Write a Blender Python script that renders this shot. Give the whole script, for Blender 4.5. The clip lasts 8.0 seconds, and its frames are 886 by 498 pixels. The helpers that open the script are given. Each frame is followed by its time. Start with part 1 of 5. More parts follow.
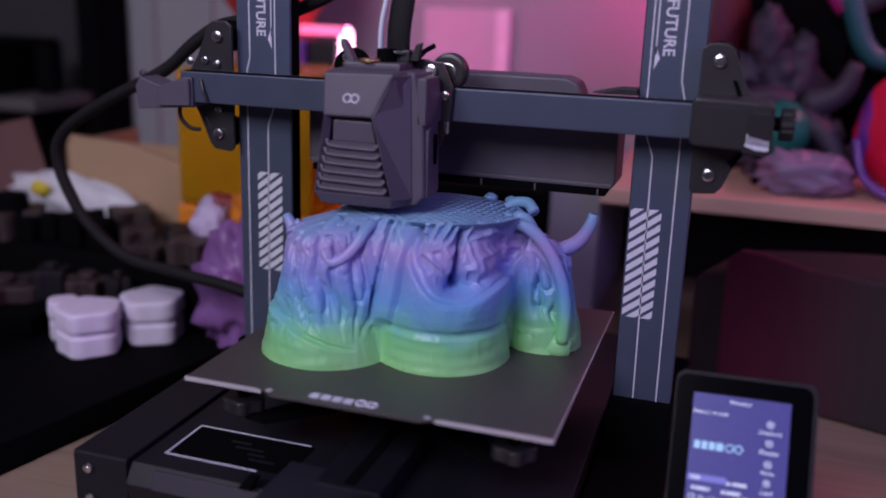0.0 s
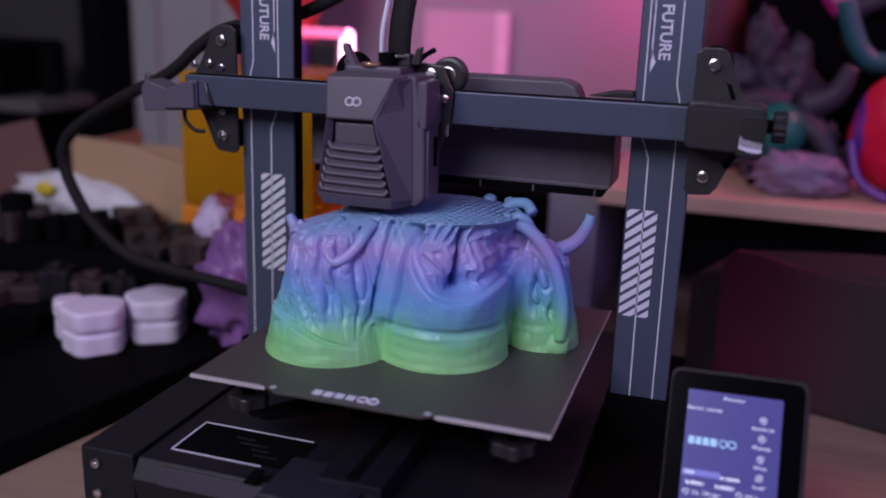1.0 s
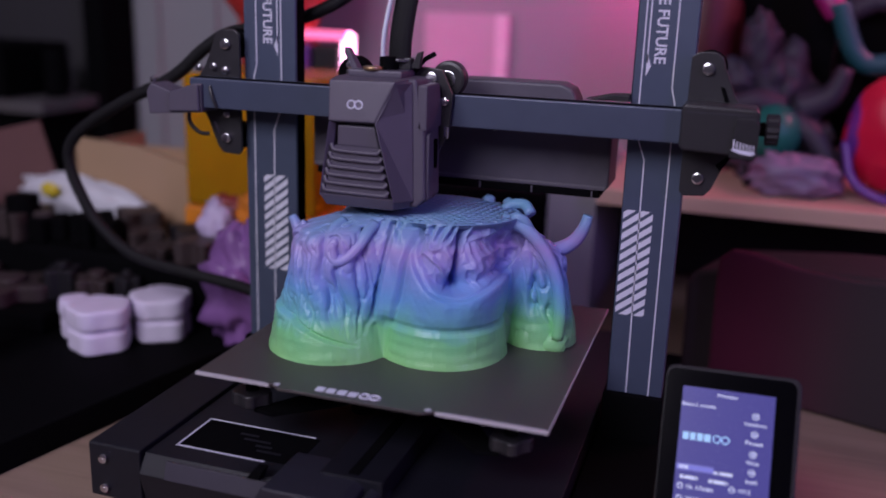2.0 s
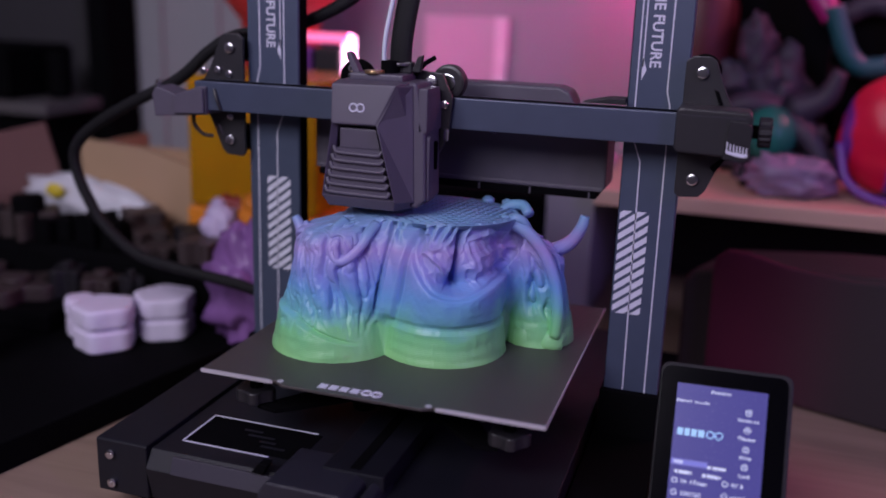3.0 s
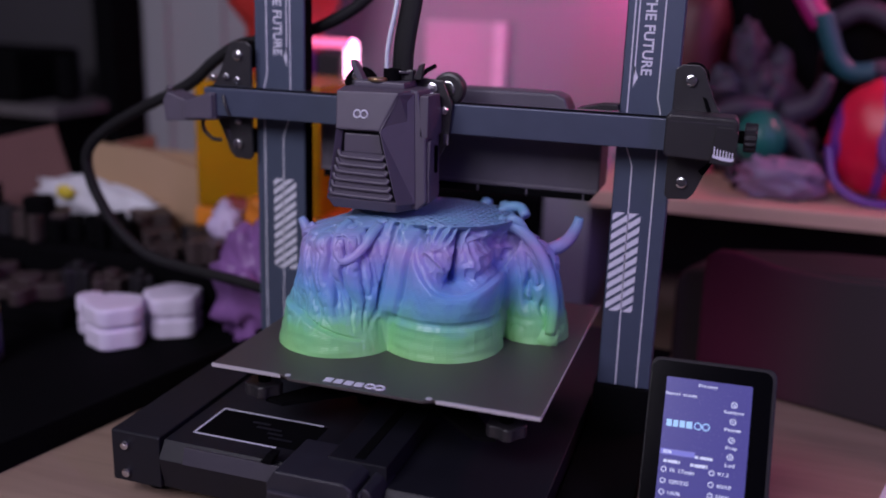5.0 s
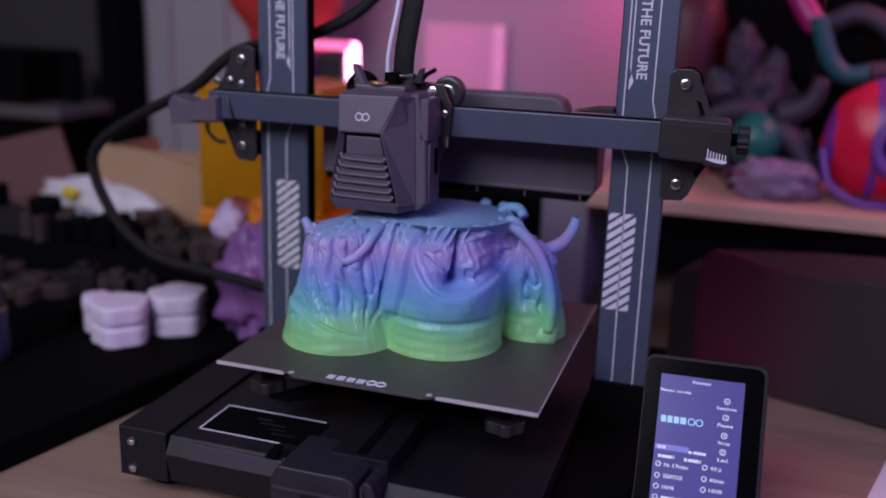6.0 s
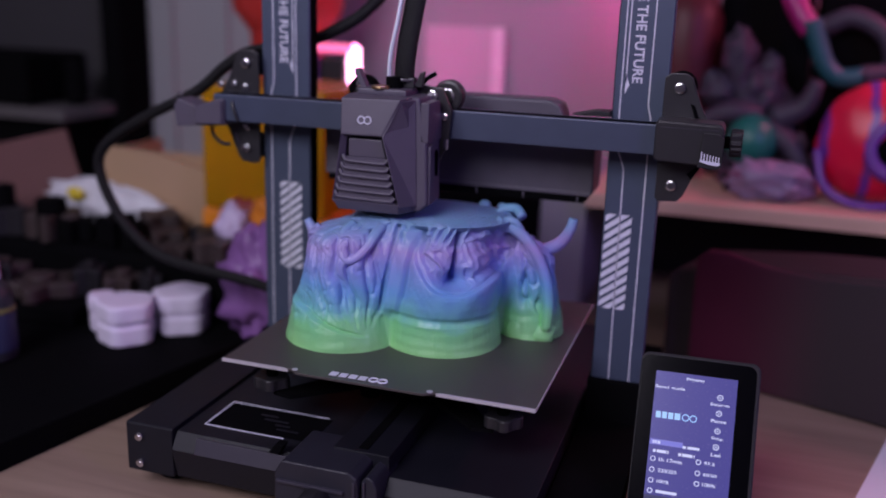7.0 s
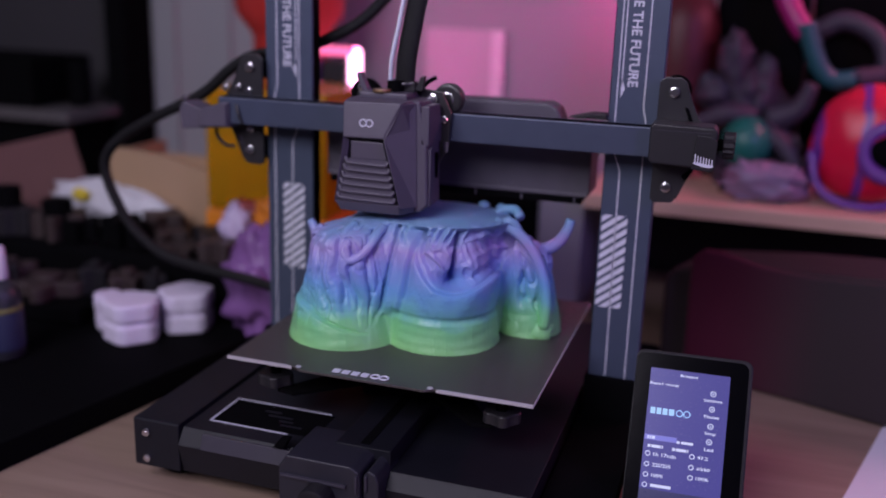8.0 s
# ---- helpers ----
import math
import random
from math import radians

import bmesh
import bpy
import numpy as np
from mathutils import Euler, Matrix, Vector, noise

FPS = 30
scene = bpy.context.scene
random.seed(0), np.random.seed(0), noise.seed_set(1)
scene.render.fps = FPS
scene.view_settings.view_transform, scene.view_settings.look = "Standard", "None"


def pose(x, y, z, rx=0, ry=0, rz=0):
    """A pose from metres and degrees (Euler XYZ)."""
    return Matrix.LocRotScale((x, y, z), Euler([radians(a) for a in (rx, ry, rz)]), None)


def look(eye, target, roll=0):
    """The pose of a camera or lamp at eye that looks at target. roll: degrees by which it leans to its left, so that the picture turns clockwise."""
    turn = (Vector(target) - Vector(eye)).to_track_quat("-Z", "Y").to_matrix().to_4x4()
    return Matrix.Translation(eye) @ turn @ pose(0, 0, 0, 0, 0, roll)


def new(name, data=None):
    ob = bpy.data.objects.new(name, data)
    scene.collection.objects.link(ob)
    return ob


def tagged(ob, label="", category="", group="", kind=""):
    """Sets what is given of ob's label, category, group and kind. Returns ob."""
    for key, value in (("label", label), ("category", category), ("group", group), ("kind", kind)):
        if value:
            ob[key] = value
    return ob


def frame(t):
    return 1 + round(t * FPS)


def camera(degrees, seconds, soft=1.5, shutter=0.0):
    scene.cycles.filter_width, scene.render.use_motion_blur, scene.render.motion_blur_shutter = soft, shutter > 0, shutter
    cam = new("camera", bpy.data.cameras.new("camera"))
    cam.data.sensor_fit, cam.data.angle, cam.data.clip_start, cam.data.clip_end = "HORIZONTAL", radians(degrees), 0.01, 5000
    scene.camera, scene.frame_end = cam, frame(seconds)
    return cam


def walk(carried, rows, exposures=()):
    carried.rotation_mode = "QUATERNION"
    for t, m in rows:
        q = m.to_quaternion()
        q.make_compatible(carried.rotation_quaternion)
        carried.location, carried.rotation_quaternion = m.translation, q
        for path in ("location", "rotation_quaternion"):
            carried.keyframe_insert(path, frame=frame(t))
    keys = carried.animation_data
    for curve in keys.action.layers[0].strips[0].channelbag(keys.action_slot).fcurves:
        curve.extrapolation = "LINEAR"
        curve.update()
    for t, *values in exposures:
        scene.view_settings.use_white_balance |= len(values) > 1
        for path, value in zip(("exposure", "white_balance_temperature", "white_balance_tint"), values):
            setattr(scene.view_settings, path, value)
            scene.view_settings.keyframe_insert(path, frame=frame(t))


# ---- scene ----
cam = camera(51.16, 8.0, 1.8)
cam.data.dof.use_dof = True
cam.data.dof.focus_distance = 0.650
cam.data.dof.aperture_fstop = 2.5
AHEAD = Vector((-0.29211, 0.91918, -0.26416))
PATH = [
    (0.0, (0.1972, -0.6241, 0.3409)),
    (1.0, (0.2008, -0.6356, 0.3442)),
    (2.0, (0.2046, -0.6475, 0.3476)),
    (3.0, (0.2085, -0.6598, 0.3511)),
    (4.0, (0.2126, -0.6726, 0.3548)),
    (5.0, (0.2168, -0.6860, 0.3586)),
    (6.0, (0.2213, -0.6998, 0.3626)),
    (7.0, (0.2258, -0.7143, 0.3668)),
    (8.0, (0.2306, -0.7293, 0.3711)),
]
walk(cam, [(t, look(eye, Vector(eye) + AHEAD, 1.885)) for t, eye in PATH])

# ---------------------------------------------------------------- light
world = bpy.data.worlds.new("world")
world.use_nodes = True
world.node_tree.nodes["Background"].inputs[0].default_value = (0.05, 0.05, 0.07, 1)
world.node_tree.nodes["Background"].inputs[1].default_value = 0.05
scene.world = world
scene.view_settings.exposure = 0.0


def area_lamp(name, eye, target, sx, sy, watts, colour):
    data = bpy.data.lights.new(name, "AREA")
    data.shape, data.size, data.size_y, data.energy, data.color = "RECTANGLE", sx, sy, watts, colour
    ob = new(name, data)
    ob.matrix_world = look(eye, target)
    return ob


KEY = (-0.30, -1.30, 1.05)
area_lamp("key_light", KEY, (0.0, 0.0, 0.12), 0.9, 0.6, 18.5, (0.87, 0.80, 1.0))
# out of view; inferred from the violet sheen on right-hand faces
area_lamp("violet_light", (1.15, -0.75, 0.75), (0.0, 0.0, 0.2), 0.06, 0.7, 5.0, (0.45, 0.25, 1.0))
area_lamp("pink_bar_light", (0.145, 0.50, 0.31), (0.0, 0.585, 0.27), 0.03, 0.22, 1.12, (1.0, 0.02, 0.36))
area_lamp("pink_cube_light", (-0.262, 0.415, 0.285), (0.1, 0.60, 0.29), 0.05, 0.05, 0.32, (1.0, 0.03, 0.38))
# unseen pink lamp, added to brighten the shelf
area_lamp("shelf_light", (0.62, 0.42, 0.62), (0.25, 0.42, 0.15), 0.30, 0.05, 1.45, (1.0, 0.20, 0.38))


# ---------------------------------------------------------------- materials
def srgb(r, g, b):
    return tuple(((c / 255 + 0.055) / 1.055) ** 2.4 if c > 10 else c / 255 / 12.92 for c in (r, g, b))


def material(name, colour, rough=0.5, metal=0.0, vary=0.15, scale=60.0, bump=0.0, fine=900.0, coat=0.0, emit=None, emit_power=0.0, rough_vary=0.08, spec=0.5):
    m = bpy.data.materials.new(name)
    m.use_nodes = True
    nt = m.node_tree
    b = nt.nodes["Principled BSDF"]
    b.inputs["Metallic"].default_value = metal
    b.inputs["Coat Weight"].default_value = coat
    b.inputs["Specular IOR Level"].default_value = spec
    co = nt.nodes.new("ShaderNodeTexCoord")
    big = nt.nodes.new("ShaderNodeTexNoise")
    big.inputs["Scale"].default_value, big.inputs["Detail"].default_value = scale, 6
    nt.links.new(co.outputs["Object"], big.inputs["Vector"])
    ramp = nt.nodes.new("ShaderNodeMixRGB")
    ramp.inputs[1].default_value = (*[c * (1 - vary) for c in colour], 1)
    ramp.inputs[2].default_value = (*[min(1, c * (1 + vary)) for c in colour], 1)
    nt.links.new(big.outputs["Fac"], ramp.inputs[0])
    nt.links.new(ramp.outputs[0], b.inputs["Base Color"])
    mr = nt.nodes.new("ShaderNodeMapRange")
    mr.inputs["To Min"].default_value, mr.inputs["To Max"].default_value = max(0.02, rough - rough_vary), min(1, rough + rough_vary)
    small = nt.nodes.new("ShaderNodeTexNoise")
    small.inputs["Scale"].default_value, small.inputs["Detail"].default_value = fine, 4
    nt.links.new(co.outputs["Object"], small.inputs["Vector"])
    nt.links.new(small.outputs["Fac"], mr.inputs["Value"])
    nt.links.new(mr.outputs[0], b.inputs["Roughness"])
    if bump:
        bp = nt.nodes.new("ShaderNodeBump")
        bp.inputs["Strength"].default_value, bp.inputs["Distance"].default_value = bump, 0.0006
        nt.links.new(small.outputs["Fac"], bp.inputs["Height"])
        nt.links.new(bp.outputs[0], b.inputs["Normal"])
    if emit:
        b.inputs["Emission Color"].default_value = (*emit, 1)
        b.inputs["Emission Strength"].default_value = emit_power
    return m


def wood(name, light, dark, along="X", scale=6.0):
    m = bpy.data.materials.new(name)
    m.use_nodes = True
    nt = m.node_tree
    b = nt.nodes["Principled BSDF"]
    b.inputs["Roughness"].default_value = 0.5
    co = nt.nodes.new("ShaderNodeTexCoord")
    mp = nt.nodes.new("ShaderNodeMapping")
    mp.inputs["Scale"].default_value = (1, 14, 14) if along == "X" else (14, 1, 14)
    ns = nt.nodes.new("ShaderNodeTexNoise")
    ns.inputs["Scale"].default_value, ns.inputs["Detail"].default_value, ns.inputs["Distortion"].default_value = scale, 8, 0.6
    rp = nt.nodes.new("ShaderNodeValToRGB")
    rp.color_ramp.elements[0].position, rp.color_ramp.elements[0].color = 0.3, (*dark, 1)
    rp.color_ramp.elements[1].position, rp.color_ramp.elements[1].color = 0.7, (*light, 1)
    bp = nt.nodes.new("ShaderNodeBump")
    bp.inputs["Strength"].default_value, bp.inputs["Distance"].default_value = 0.15, 0.0005
    nt.links.new(co.outputs["Object"], mp.inputs["Vector"])
    nt.links.new(mp.outputs[0], ns.inputs["Vector"])
    nt.links.new(ns.outputs["Fac"], rp.inputs[0])
    nt.links.new(rp.outputs[0], b.inputs["Base Color"])
    nt.links.new(ns.outputs["Fac"], bp.inputs["Height"])
    nt.links.new(bp.outputs[0], b.inputs["Normal"])
    return m


def filament(name, z0, stops):
    """Silk filament whose colour changes with the height of the layer."""
    m = bpy.data.materials.new(name)
    m.use_nodes = True
    nt = m.node_tree
    b = nt.nodes["Principled BSDF"]
    b.inputs["Roughness"].default_value = 0.32
    b.inputs["Subsurface Weight"].default_value = 0.06
    b.inputs["Subsurface Radius"].default_value = (0.003, 0.003, 0.003)
    b.inputs["Subsurface Scale"].default_value = 0.6
    geo = nt.nodes.new("ShaderNodeNewGeometry")
    sep = nt.nodes.new("ShaderNodeSeparateXYZ")
    nt.links.new(geo.outputs["Position"], sep.inputs[0])
    ns = nt.nodes.new("ShaderNodeTexNoise")
    ns.inputs["Scale"].default_value, ns.inputs["Detail"].default_value = 45, 5
    nt.links.new(geo.outputs["Position"], ns.inputs["Vector"])
    wob = nt.nodes.new("ShaderNodeMath")
    wob.operation = "MULTIPLY_ADD"
    wob.inputs[1].default_value, wob.inputs[2].default_value = 0.022, -0.011
    nt.links.new(ns.outputs["Fac"], wob.inputs[0])
    add = nt.nodes.new("ShaderNodeMath")
    nt.links.new(sep.outputs["Z"], add.inputs[0])
    nt.links.new(wob.outputs[0], add.inputs[1])
    mr = nt.nodes.new("ShaderNodeMapRange")
    mr.inputs["From Min"].default_value, mr.inputs["From Max"].default_value = z0, z0 + 0.10
    nt.links.new(add.outputs[0], mr.inputs["Value"])
    rp = nt.nodes.new("ShaderNodeValToRGB")
    while len(rp.color_ramp.elements) < len(stops):
        rp.color_ramp.elements.new(0.5)
    for e, (p, c) in zip(rp.color_ramp.elements, stops):
        e.position, e.color = p, (*srgb(*c), 1)
    nt.links.new(mr.outputs[0], rp.inputs[0])
    nt.links.new(rp.outputs[0], b.inputs["Base Color"])
    wave = nt.nodes.new("ShaderNodeTexWave")
    wave.bands_direction = "Z"
    wave.inputs["Scale"].default_value, wave.inputs["Distortion"].default_value, wave.inputs["Detail"].default_value = 260, 0.6, 2
    nt.links.new(geo.outputs["Position"], wave.inputs["Vector"])
    bp = nt.nodes.new("ShaderNodeBump")
    bp.inputs["Strength"].default_value, bp.inputs["Distance"].default_value = 0.4, 0.0002
    nt.links.new(wave.outputs["Fac"], bp.inputs["Height"])
    nt.links.new(bp.outputs[0], b.inputs["Normal"])
    return m


def glass(name, colour, rough=0.08):
    m = bpy.data.materials.new(name)
    m.use_nodes = True
    b = m.node_tree.nodes["Principled BSDF"]
    b.inputs["Base Color"].default_value = (*colour, 1)
    b.inputs["Transmission Weight"].default_value = 0.55
    b.inputs["Roughness"].default_value = rough
    b.inputs["IOR"].default_value = 1.2
    return m


BLACK = material("black_plastic", (0.012, 0.011, 0.014), 0.5, vary=0.2, bump=0.25, fine=1800, spec=0.35)
HEAD = material("head_plastic", (0.084, 0.074, 0.102), 0.46, vary=0.12, bump=0.25, fine=2200)
DARK = material("dark_plastic", (0.086, 0.078, 0.100), 0.42, vary=0.2, bump=0.3, fine=1500)
BASE = material("base_plastic", (0.0068, 0.0072, 0.0115), 0.5, vary=0.25, bump=0.3, fine=1500, spec=0.35)
TENSION = material("cover_plastic", (0.017, 0.017, 0.026), 0.45, vary=0.2, bump=0.3, fine=1500)
# lighter copy of the base plastic: light on edges put into the colour
LIT_EDGE = material("lit_edge_plastic", (0.035, 0.032, 0.046), 0.45, vary=0.15, bump=0.3, fine=1500)
ALU = material("blue_grey_aluminium", (0.064, 0.083, 0.130), 0.42, metal=0.25, vary=0.12, bump=0.15, fine=2500)
BEAM = material("blue_grey_beam", (0.060, 0.075, 0.118), 0.40, metal=0.25, vary=0.12, bump=0.15, fine=2500)
PRINTED = material("white_print", (0.62, 0.63, 0.72), 0.6, vary=0.08)
STEEL = material("steel", (0.62, 0.61, 0.64), 0.22, metal=1.0, vary=0.1)
BRACKET = material("black_steel", (0.020, 0.019, 0.022), 0.38, vary=0.25, bump=0.2, fine=1500)
RUBBER = material("black_rubber", (0.003, 0.003, 0.0036), 0.75, vary=0.2, spec=0.03)
PEI = material("textured_sheet", (0.100, 0.089, 0.086), 0.38, metal=0.45, vary=0.10, scale=25, bump=0.5, fine=4000, rough_vary=0.05)
EDGE = material("bright_edge", (0.56, 0.55, 0.58), 0.4, metal=0.3)
CABLE = material("braided_sleeve", (0.007, 0.007, 0.008), 0.6, vary=0.4, scale=900, bump=0.8, fine=1600, spec=0.25)
PTFE = material("white_tube", (0.62, 0.68, 0.76), 0.35, vary=0.05)
RED = material("red_wire", (0.35, 0.02, 0.02), 0.4)
SCREEN = material("lit_screen", (0.03, 0.03, 0.08), 0.25, emit=srgb(70, 66, 142), emit_power=0.80, vary=0.05)
SCREEN_BAR = material("lit_bar", (0.03, 0.03, 0.08), 0.3, emit=srgb(112, 112, 200), emit_power=1.0)
GLYPH = material("lit_glyphs", (0.1, 0.1, 0.1), 0.3, emit=srgb(205, 210, 250), emit_power=0.9)
MARK = material("lit_mark", (0.1, 0.1, 0.1), 0.3, emit=srgb(150, 195, 250), emit_power=1.0)
BEZEL = material("screen_glass", (0.002, 0.002, 0.003), 0.14, vary=0.1, spec=0.2, rough_vary=0.03)
GRILLE = material("screen_case", (0.012, 0.011, 0.013), 0.55, vary=0.2, bump=0.3, spec=0.3)
DESK = wood("desk_wood", (0.315, 0.225, 0.170), (0.240, 0.168, 0.126), "X", 5)
SHELF = wood("shelf_wood", (0.66, 0.45, 0.34), (0.56, 0.37, 0.27), "X", 5)
WALL = material("grey_wall", (0.295, 0.295, 0.325), 0.8, vary=0.06, scale=3, bump=0.2, fine=300)
CEILING = material("ceiling_paint", (0.6, 0.6, 0.6), 0.9, vary=0.05)
FLOOR = material("room_floor", (0.10, 0.09, 0.085), 0.6, vary=0.2, scale=4)
FILAMENT = filament("rainbow_filament", 0.105, [
    (0.00, (146, 212, 138)), (0.20, (126, 204, 142)), (0.31, (114, 184, 192)), (0.46, (108, 160, 214)),
    (0.60, (130, 148, 212)), (0.76, (158, 144, 202)), (0.90, (130, 158, 202)), (1.00, (114, 162, 194))])


# ---------------------------------------------------------------- mesh helpers
def part(name, bm, mat, parent=None, label="", smooth=False):
    me = bpy.data.meshes.new(name)
    bmesh.ops.recalc_face_normals(bm, faces=bm.faces)
    bm.to_mesh(me)
    bm.free()
    me.materials.append(mat)
    if smooth:
        me.shade_smooth()
    ob = new(name, me)
    if parent:
        ob.parent = parent
        if parent.parent is None:
            ob.matrix_parent_inverse = Matrix.Translation(-parent.location)
    if label:
        ob["label"] = label
    return ob


def thing(name, at, label, category, group="", kind=""):
    ob = new(name)
    ob.location = at
    ob.empty_display_size = 0.01
    return tagged(ob, label, category, group, kind)


def box(x0, x1, y0, y1, z0, z1, bevel=0.0, seg=2, bm=None):
    bm = bm or bmesh.new()
    vs = bmesh.ops.create_cube(bm, size=1)["verts"]
    for v in vs:
        v.co = Vector((x0 if v.co.x < 0 else x1, y0 if v.co.y < 0 else y1, z0 if v.co.z < 0 else z1))
    if bevel:
        es = list({e for v in vs for e in v.link_edges})
        bmesh.ops.bevel(bm, geom=es, offset=bevel, segments=seg, affect="EDGES", profile=0.6)
    return bm


def prism(points, axis, a, b, bevel=0.0, seg=2, bm=None):
    """A polygon drawn in the plane across axis ('x': (y, z), 'y': (x, z), 'z': (x, y)), from a to b."""
    bm = bm or bmesh.new()

    def at(p, h):
        return {"x": (h, p[0], p[1]), "y": (p[0], h, p[1]), "z": (p[0], p[1], h)}[axis]
    lo = [bm.verts.new(at(p, a)) for p in points]
    hi = [bm.verts.new(at(p, b)) for p in points]
    n = len(points)
    fs = [bm.faces.new(lo), bm.faces.new(hi[::-1])]
    fs += [bm.faces.new((lo[i], hi[i], hi[(i + 1) % n], lo[(i + 1) % n])) for i in range(n)]
    bmesh.ops.recalc_face_normals(bm, faces=fs)
    if bevel:
        bmesh.ops.bevel(bm, geom=list({e for f in fs for e in f.edges}), offset=bevel, segments=seg, affect="EDGES", profile=0.6)
    return bm


def cyl(centre, axis, r, h, seg=24, bevel=0.0, bm=None, r2=None):
    """A cylinder whose middle is at centre."""
    bm = bm or bmesh.new()
    vs = bmesh.ops.create_cone(bm, cap_ends=True, segments=seg, radius1=r, radius2=r if r2 is None else r2, depth=h)["verts"]
    if bevel:
        es = [e for e in {e for v in vs for e in v.link_edges} if abs(e.verts[0].co.z - e.verts[1].co.z) < 1e-7]
        vs = list({v for v in vs} | {v for f in bmesh.ops.bevel(bm, geom=es, offset=bevel, segments=2, affect="EDGES", profile=0.6)["faces"] for v in f.verts})
        vs = [v for v in vs if v.is_valid]
    turn = Vector(axis).to_track_quat("Z", "Y").to_matrix().to_4x4()
    bmesh.ops.transform(bm, matrix=Matrix.Translation(centre) @ turn, verts=vs)
    return bm


def smooth_path(points, n=8):
    ps = [Vector(p) for p in points]
    ps = [2 * ps[0] - ps[1]] + ps + [2 * ps[-1] - ps[-2]]
    out = []
    for i in range(1, len(ps) - 2):
        p0, p1, p2, p3 = ps[i - 1:i + 3]
        for k in range(n):
            t = k / n
            out.append(0.5 * (2 * p1 + (p2 - p0) * t + (2 * p0 - 5 * p1 + 4 * p2 - p3) * t * t + (3 * p1 - p0 - 3 * p2 + p3) * t ** 3))
    return out + [ps[-2]]


def tube(points, r, seg=12, n=8, r_end=None, flat=1.0, bm=None):
    """A round (or flattened) tube along a smooth line through the points."""
    bm = bm or bmesh.new()
    line = smooth_path(points, n)
    rings, side = [], None
    for i, p in enumerate(line):
        d = (line[min(i + 1, len(line) - 1)] - line[max(i - 1, 0)]).normalized()
        if side is None:
            side = d.cross(Vector((0, 1, 0.01))).normalized()
        side = (side - d * side.dot(d)).normalized()
        up = d.cross(side)
        f = i / (len(line) - 1)
        rr = r if r_end is None else r * (1 - f) + r_end * f
        rings.append([bm.verts.new(p + rr * (math.cos(a) * side + flat * math.sin(a) * up)) for a in (2 * math.pi * k / seg for k in range(seg))])
    for a, b in zip(rings, rings[1:]):
        for k in range(seg):
            bm.faces.new((a[k], a[(k + 1) % seg], b[(k + 1) % seg], b[k]))
    bm.faces.new(rings[0][::-1])
    bm.faces.new(rings[-1])
    return bm


def torus(centre, axis, r, w, seg=28, ring=8, bm=None):
    bm = bm or bmesh.new()
    m = Matrix.Translation(centre) @ Vector(axis).to_track_quat("Z", "Y").to_matrix().to_4x4()
    vs = [[bm.verts.new(m @ Vector(((r + w * math.cos(b)) * math.cos(a), (r + w * math.cos(b)) * math.sin(a), w * math.sin(b))))
           for b in (2 * math.pi * j / ring for j in range(ring))] for a in (2 * math.pi * i / seg for i in range(seg))]
    for i in range(seg):
        for j in range(ring):
            bm.faces.new((vs[i][j], vs[(i + 1) % seg][j], vs[(i + 1) % seg][(j + 1) % ring], vs[i][(j + 1) % ring]))
    return bm


def lathe(centre, profile, seg=32, bm=None):
    """A turned body: profile of (radius, height) from the bottom up."""
    bm = bm or bmesh.new()
    c = Vector(centre)
    rings = [[bm.verts.new(c + Vector((r * math.cos(2 * math.pi * k / seg), r * math.sin(2 * math.pi * k / seg), h))) for k in range(seg)] for r, h in profile]
    for a, b in zip(rings, rings[1:]):
        for k in range(seg):
            bm.faces.new((a[k], a[(k + 1) % seg], b[(k + 1) % seg], b[k]))
    bm.faces.new(rings[0][::-1])
    bm.faces.new(rings[-1])
    return bm


def blob(centre, radii, rough=0.2, freq=3.0, seed=0, seg=28, rings=18, bm=None, turn=None):
    """An uneven rounded body."""
    bm = bm or bmesh.new()
    vs = bmesh.ops.create_uvsphere(bm, u_segments=seg, v_segments=rings, radius=1)["verts"]
    for v in vs:
        d = v.co.normalized()
        k = 1 + rough * noise.noise(d * freq + Vector((seed * 7.3, seed * 3.1, 0))) + 0.4 * rough * noise.noise(d * freq * 2.7 + Vector((0, seed, 5)))
        q = Vector((d.x * radii[0], d.y * radii[1], d.z * radii[2])) * k
        v.co = (turn @ q if turn else q) + Vector(centre)
    return bm


def moved(bm, m):
    bmesh.ops.transform(bm, matrix=m, verts=bm.verts)
    return bm


def lettering(text, width, height, m, depth=0.0003, parent=None, name="lettering", mat=None, weight=0.02):
    """Letters of the built-in font, fitted into width x height on the plane z = 0 of m, from its origin."""
    cu = bpy.data.curves.new(name, "FONT")
    cu.body, cu.extrude, cu.resolution_u, cu.offset = text, 0.01, 3, weight
    tmp = new(name, cu)
    me = bpy.data.meshes.new_from_object(tmp)
    bpy.data.objects.remove(tmp)
    bm = bmesh.new()
    bm.from_mesh(me)
    bpy.data.meshes.remove(me)
    xs, ys = [v.co.x for v in bm.verts], [v.co.y for v in bm.verts]
    for v in bm.verts:
        v.co = Vector(((v.co.x - min(xs)) / (max(xs) - min(xs)) * width, (v.co.y - min(ys)) / (max(ys) - min(ys)) * height, (0.5 + v.co.z / 0.02) * depth))
    return part(name, moved(bm, m), mat, parent)


def screw(parent, at, axis, r=0.0035, h=0.003, name="screw"):
    """A button-head screw with a hexagon socket."""
    n = Vector(axis).normalized()
    c = Vector(at) + n * (h / 2 - 0.0003)
    bm = cyl(c, n, r, h, 20, bevel=h * 0.45)
    cyl(c + n * (h * 0.5), n, r * 0.42, h * 0.12, 6, bm=bm)
    return part(name, bm, STEEL, parent, smooth=False)


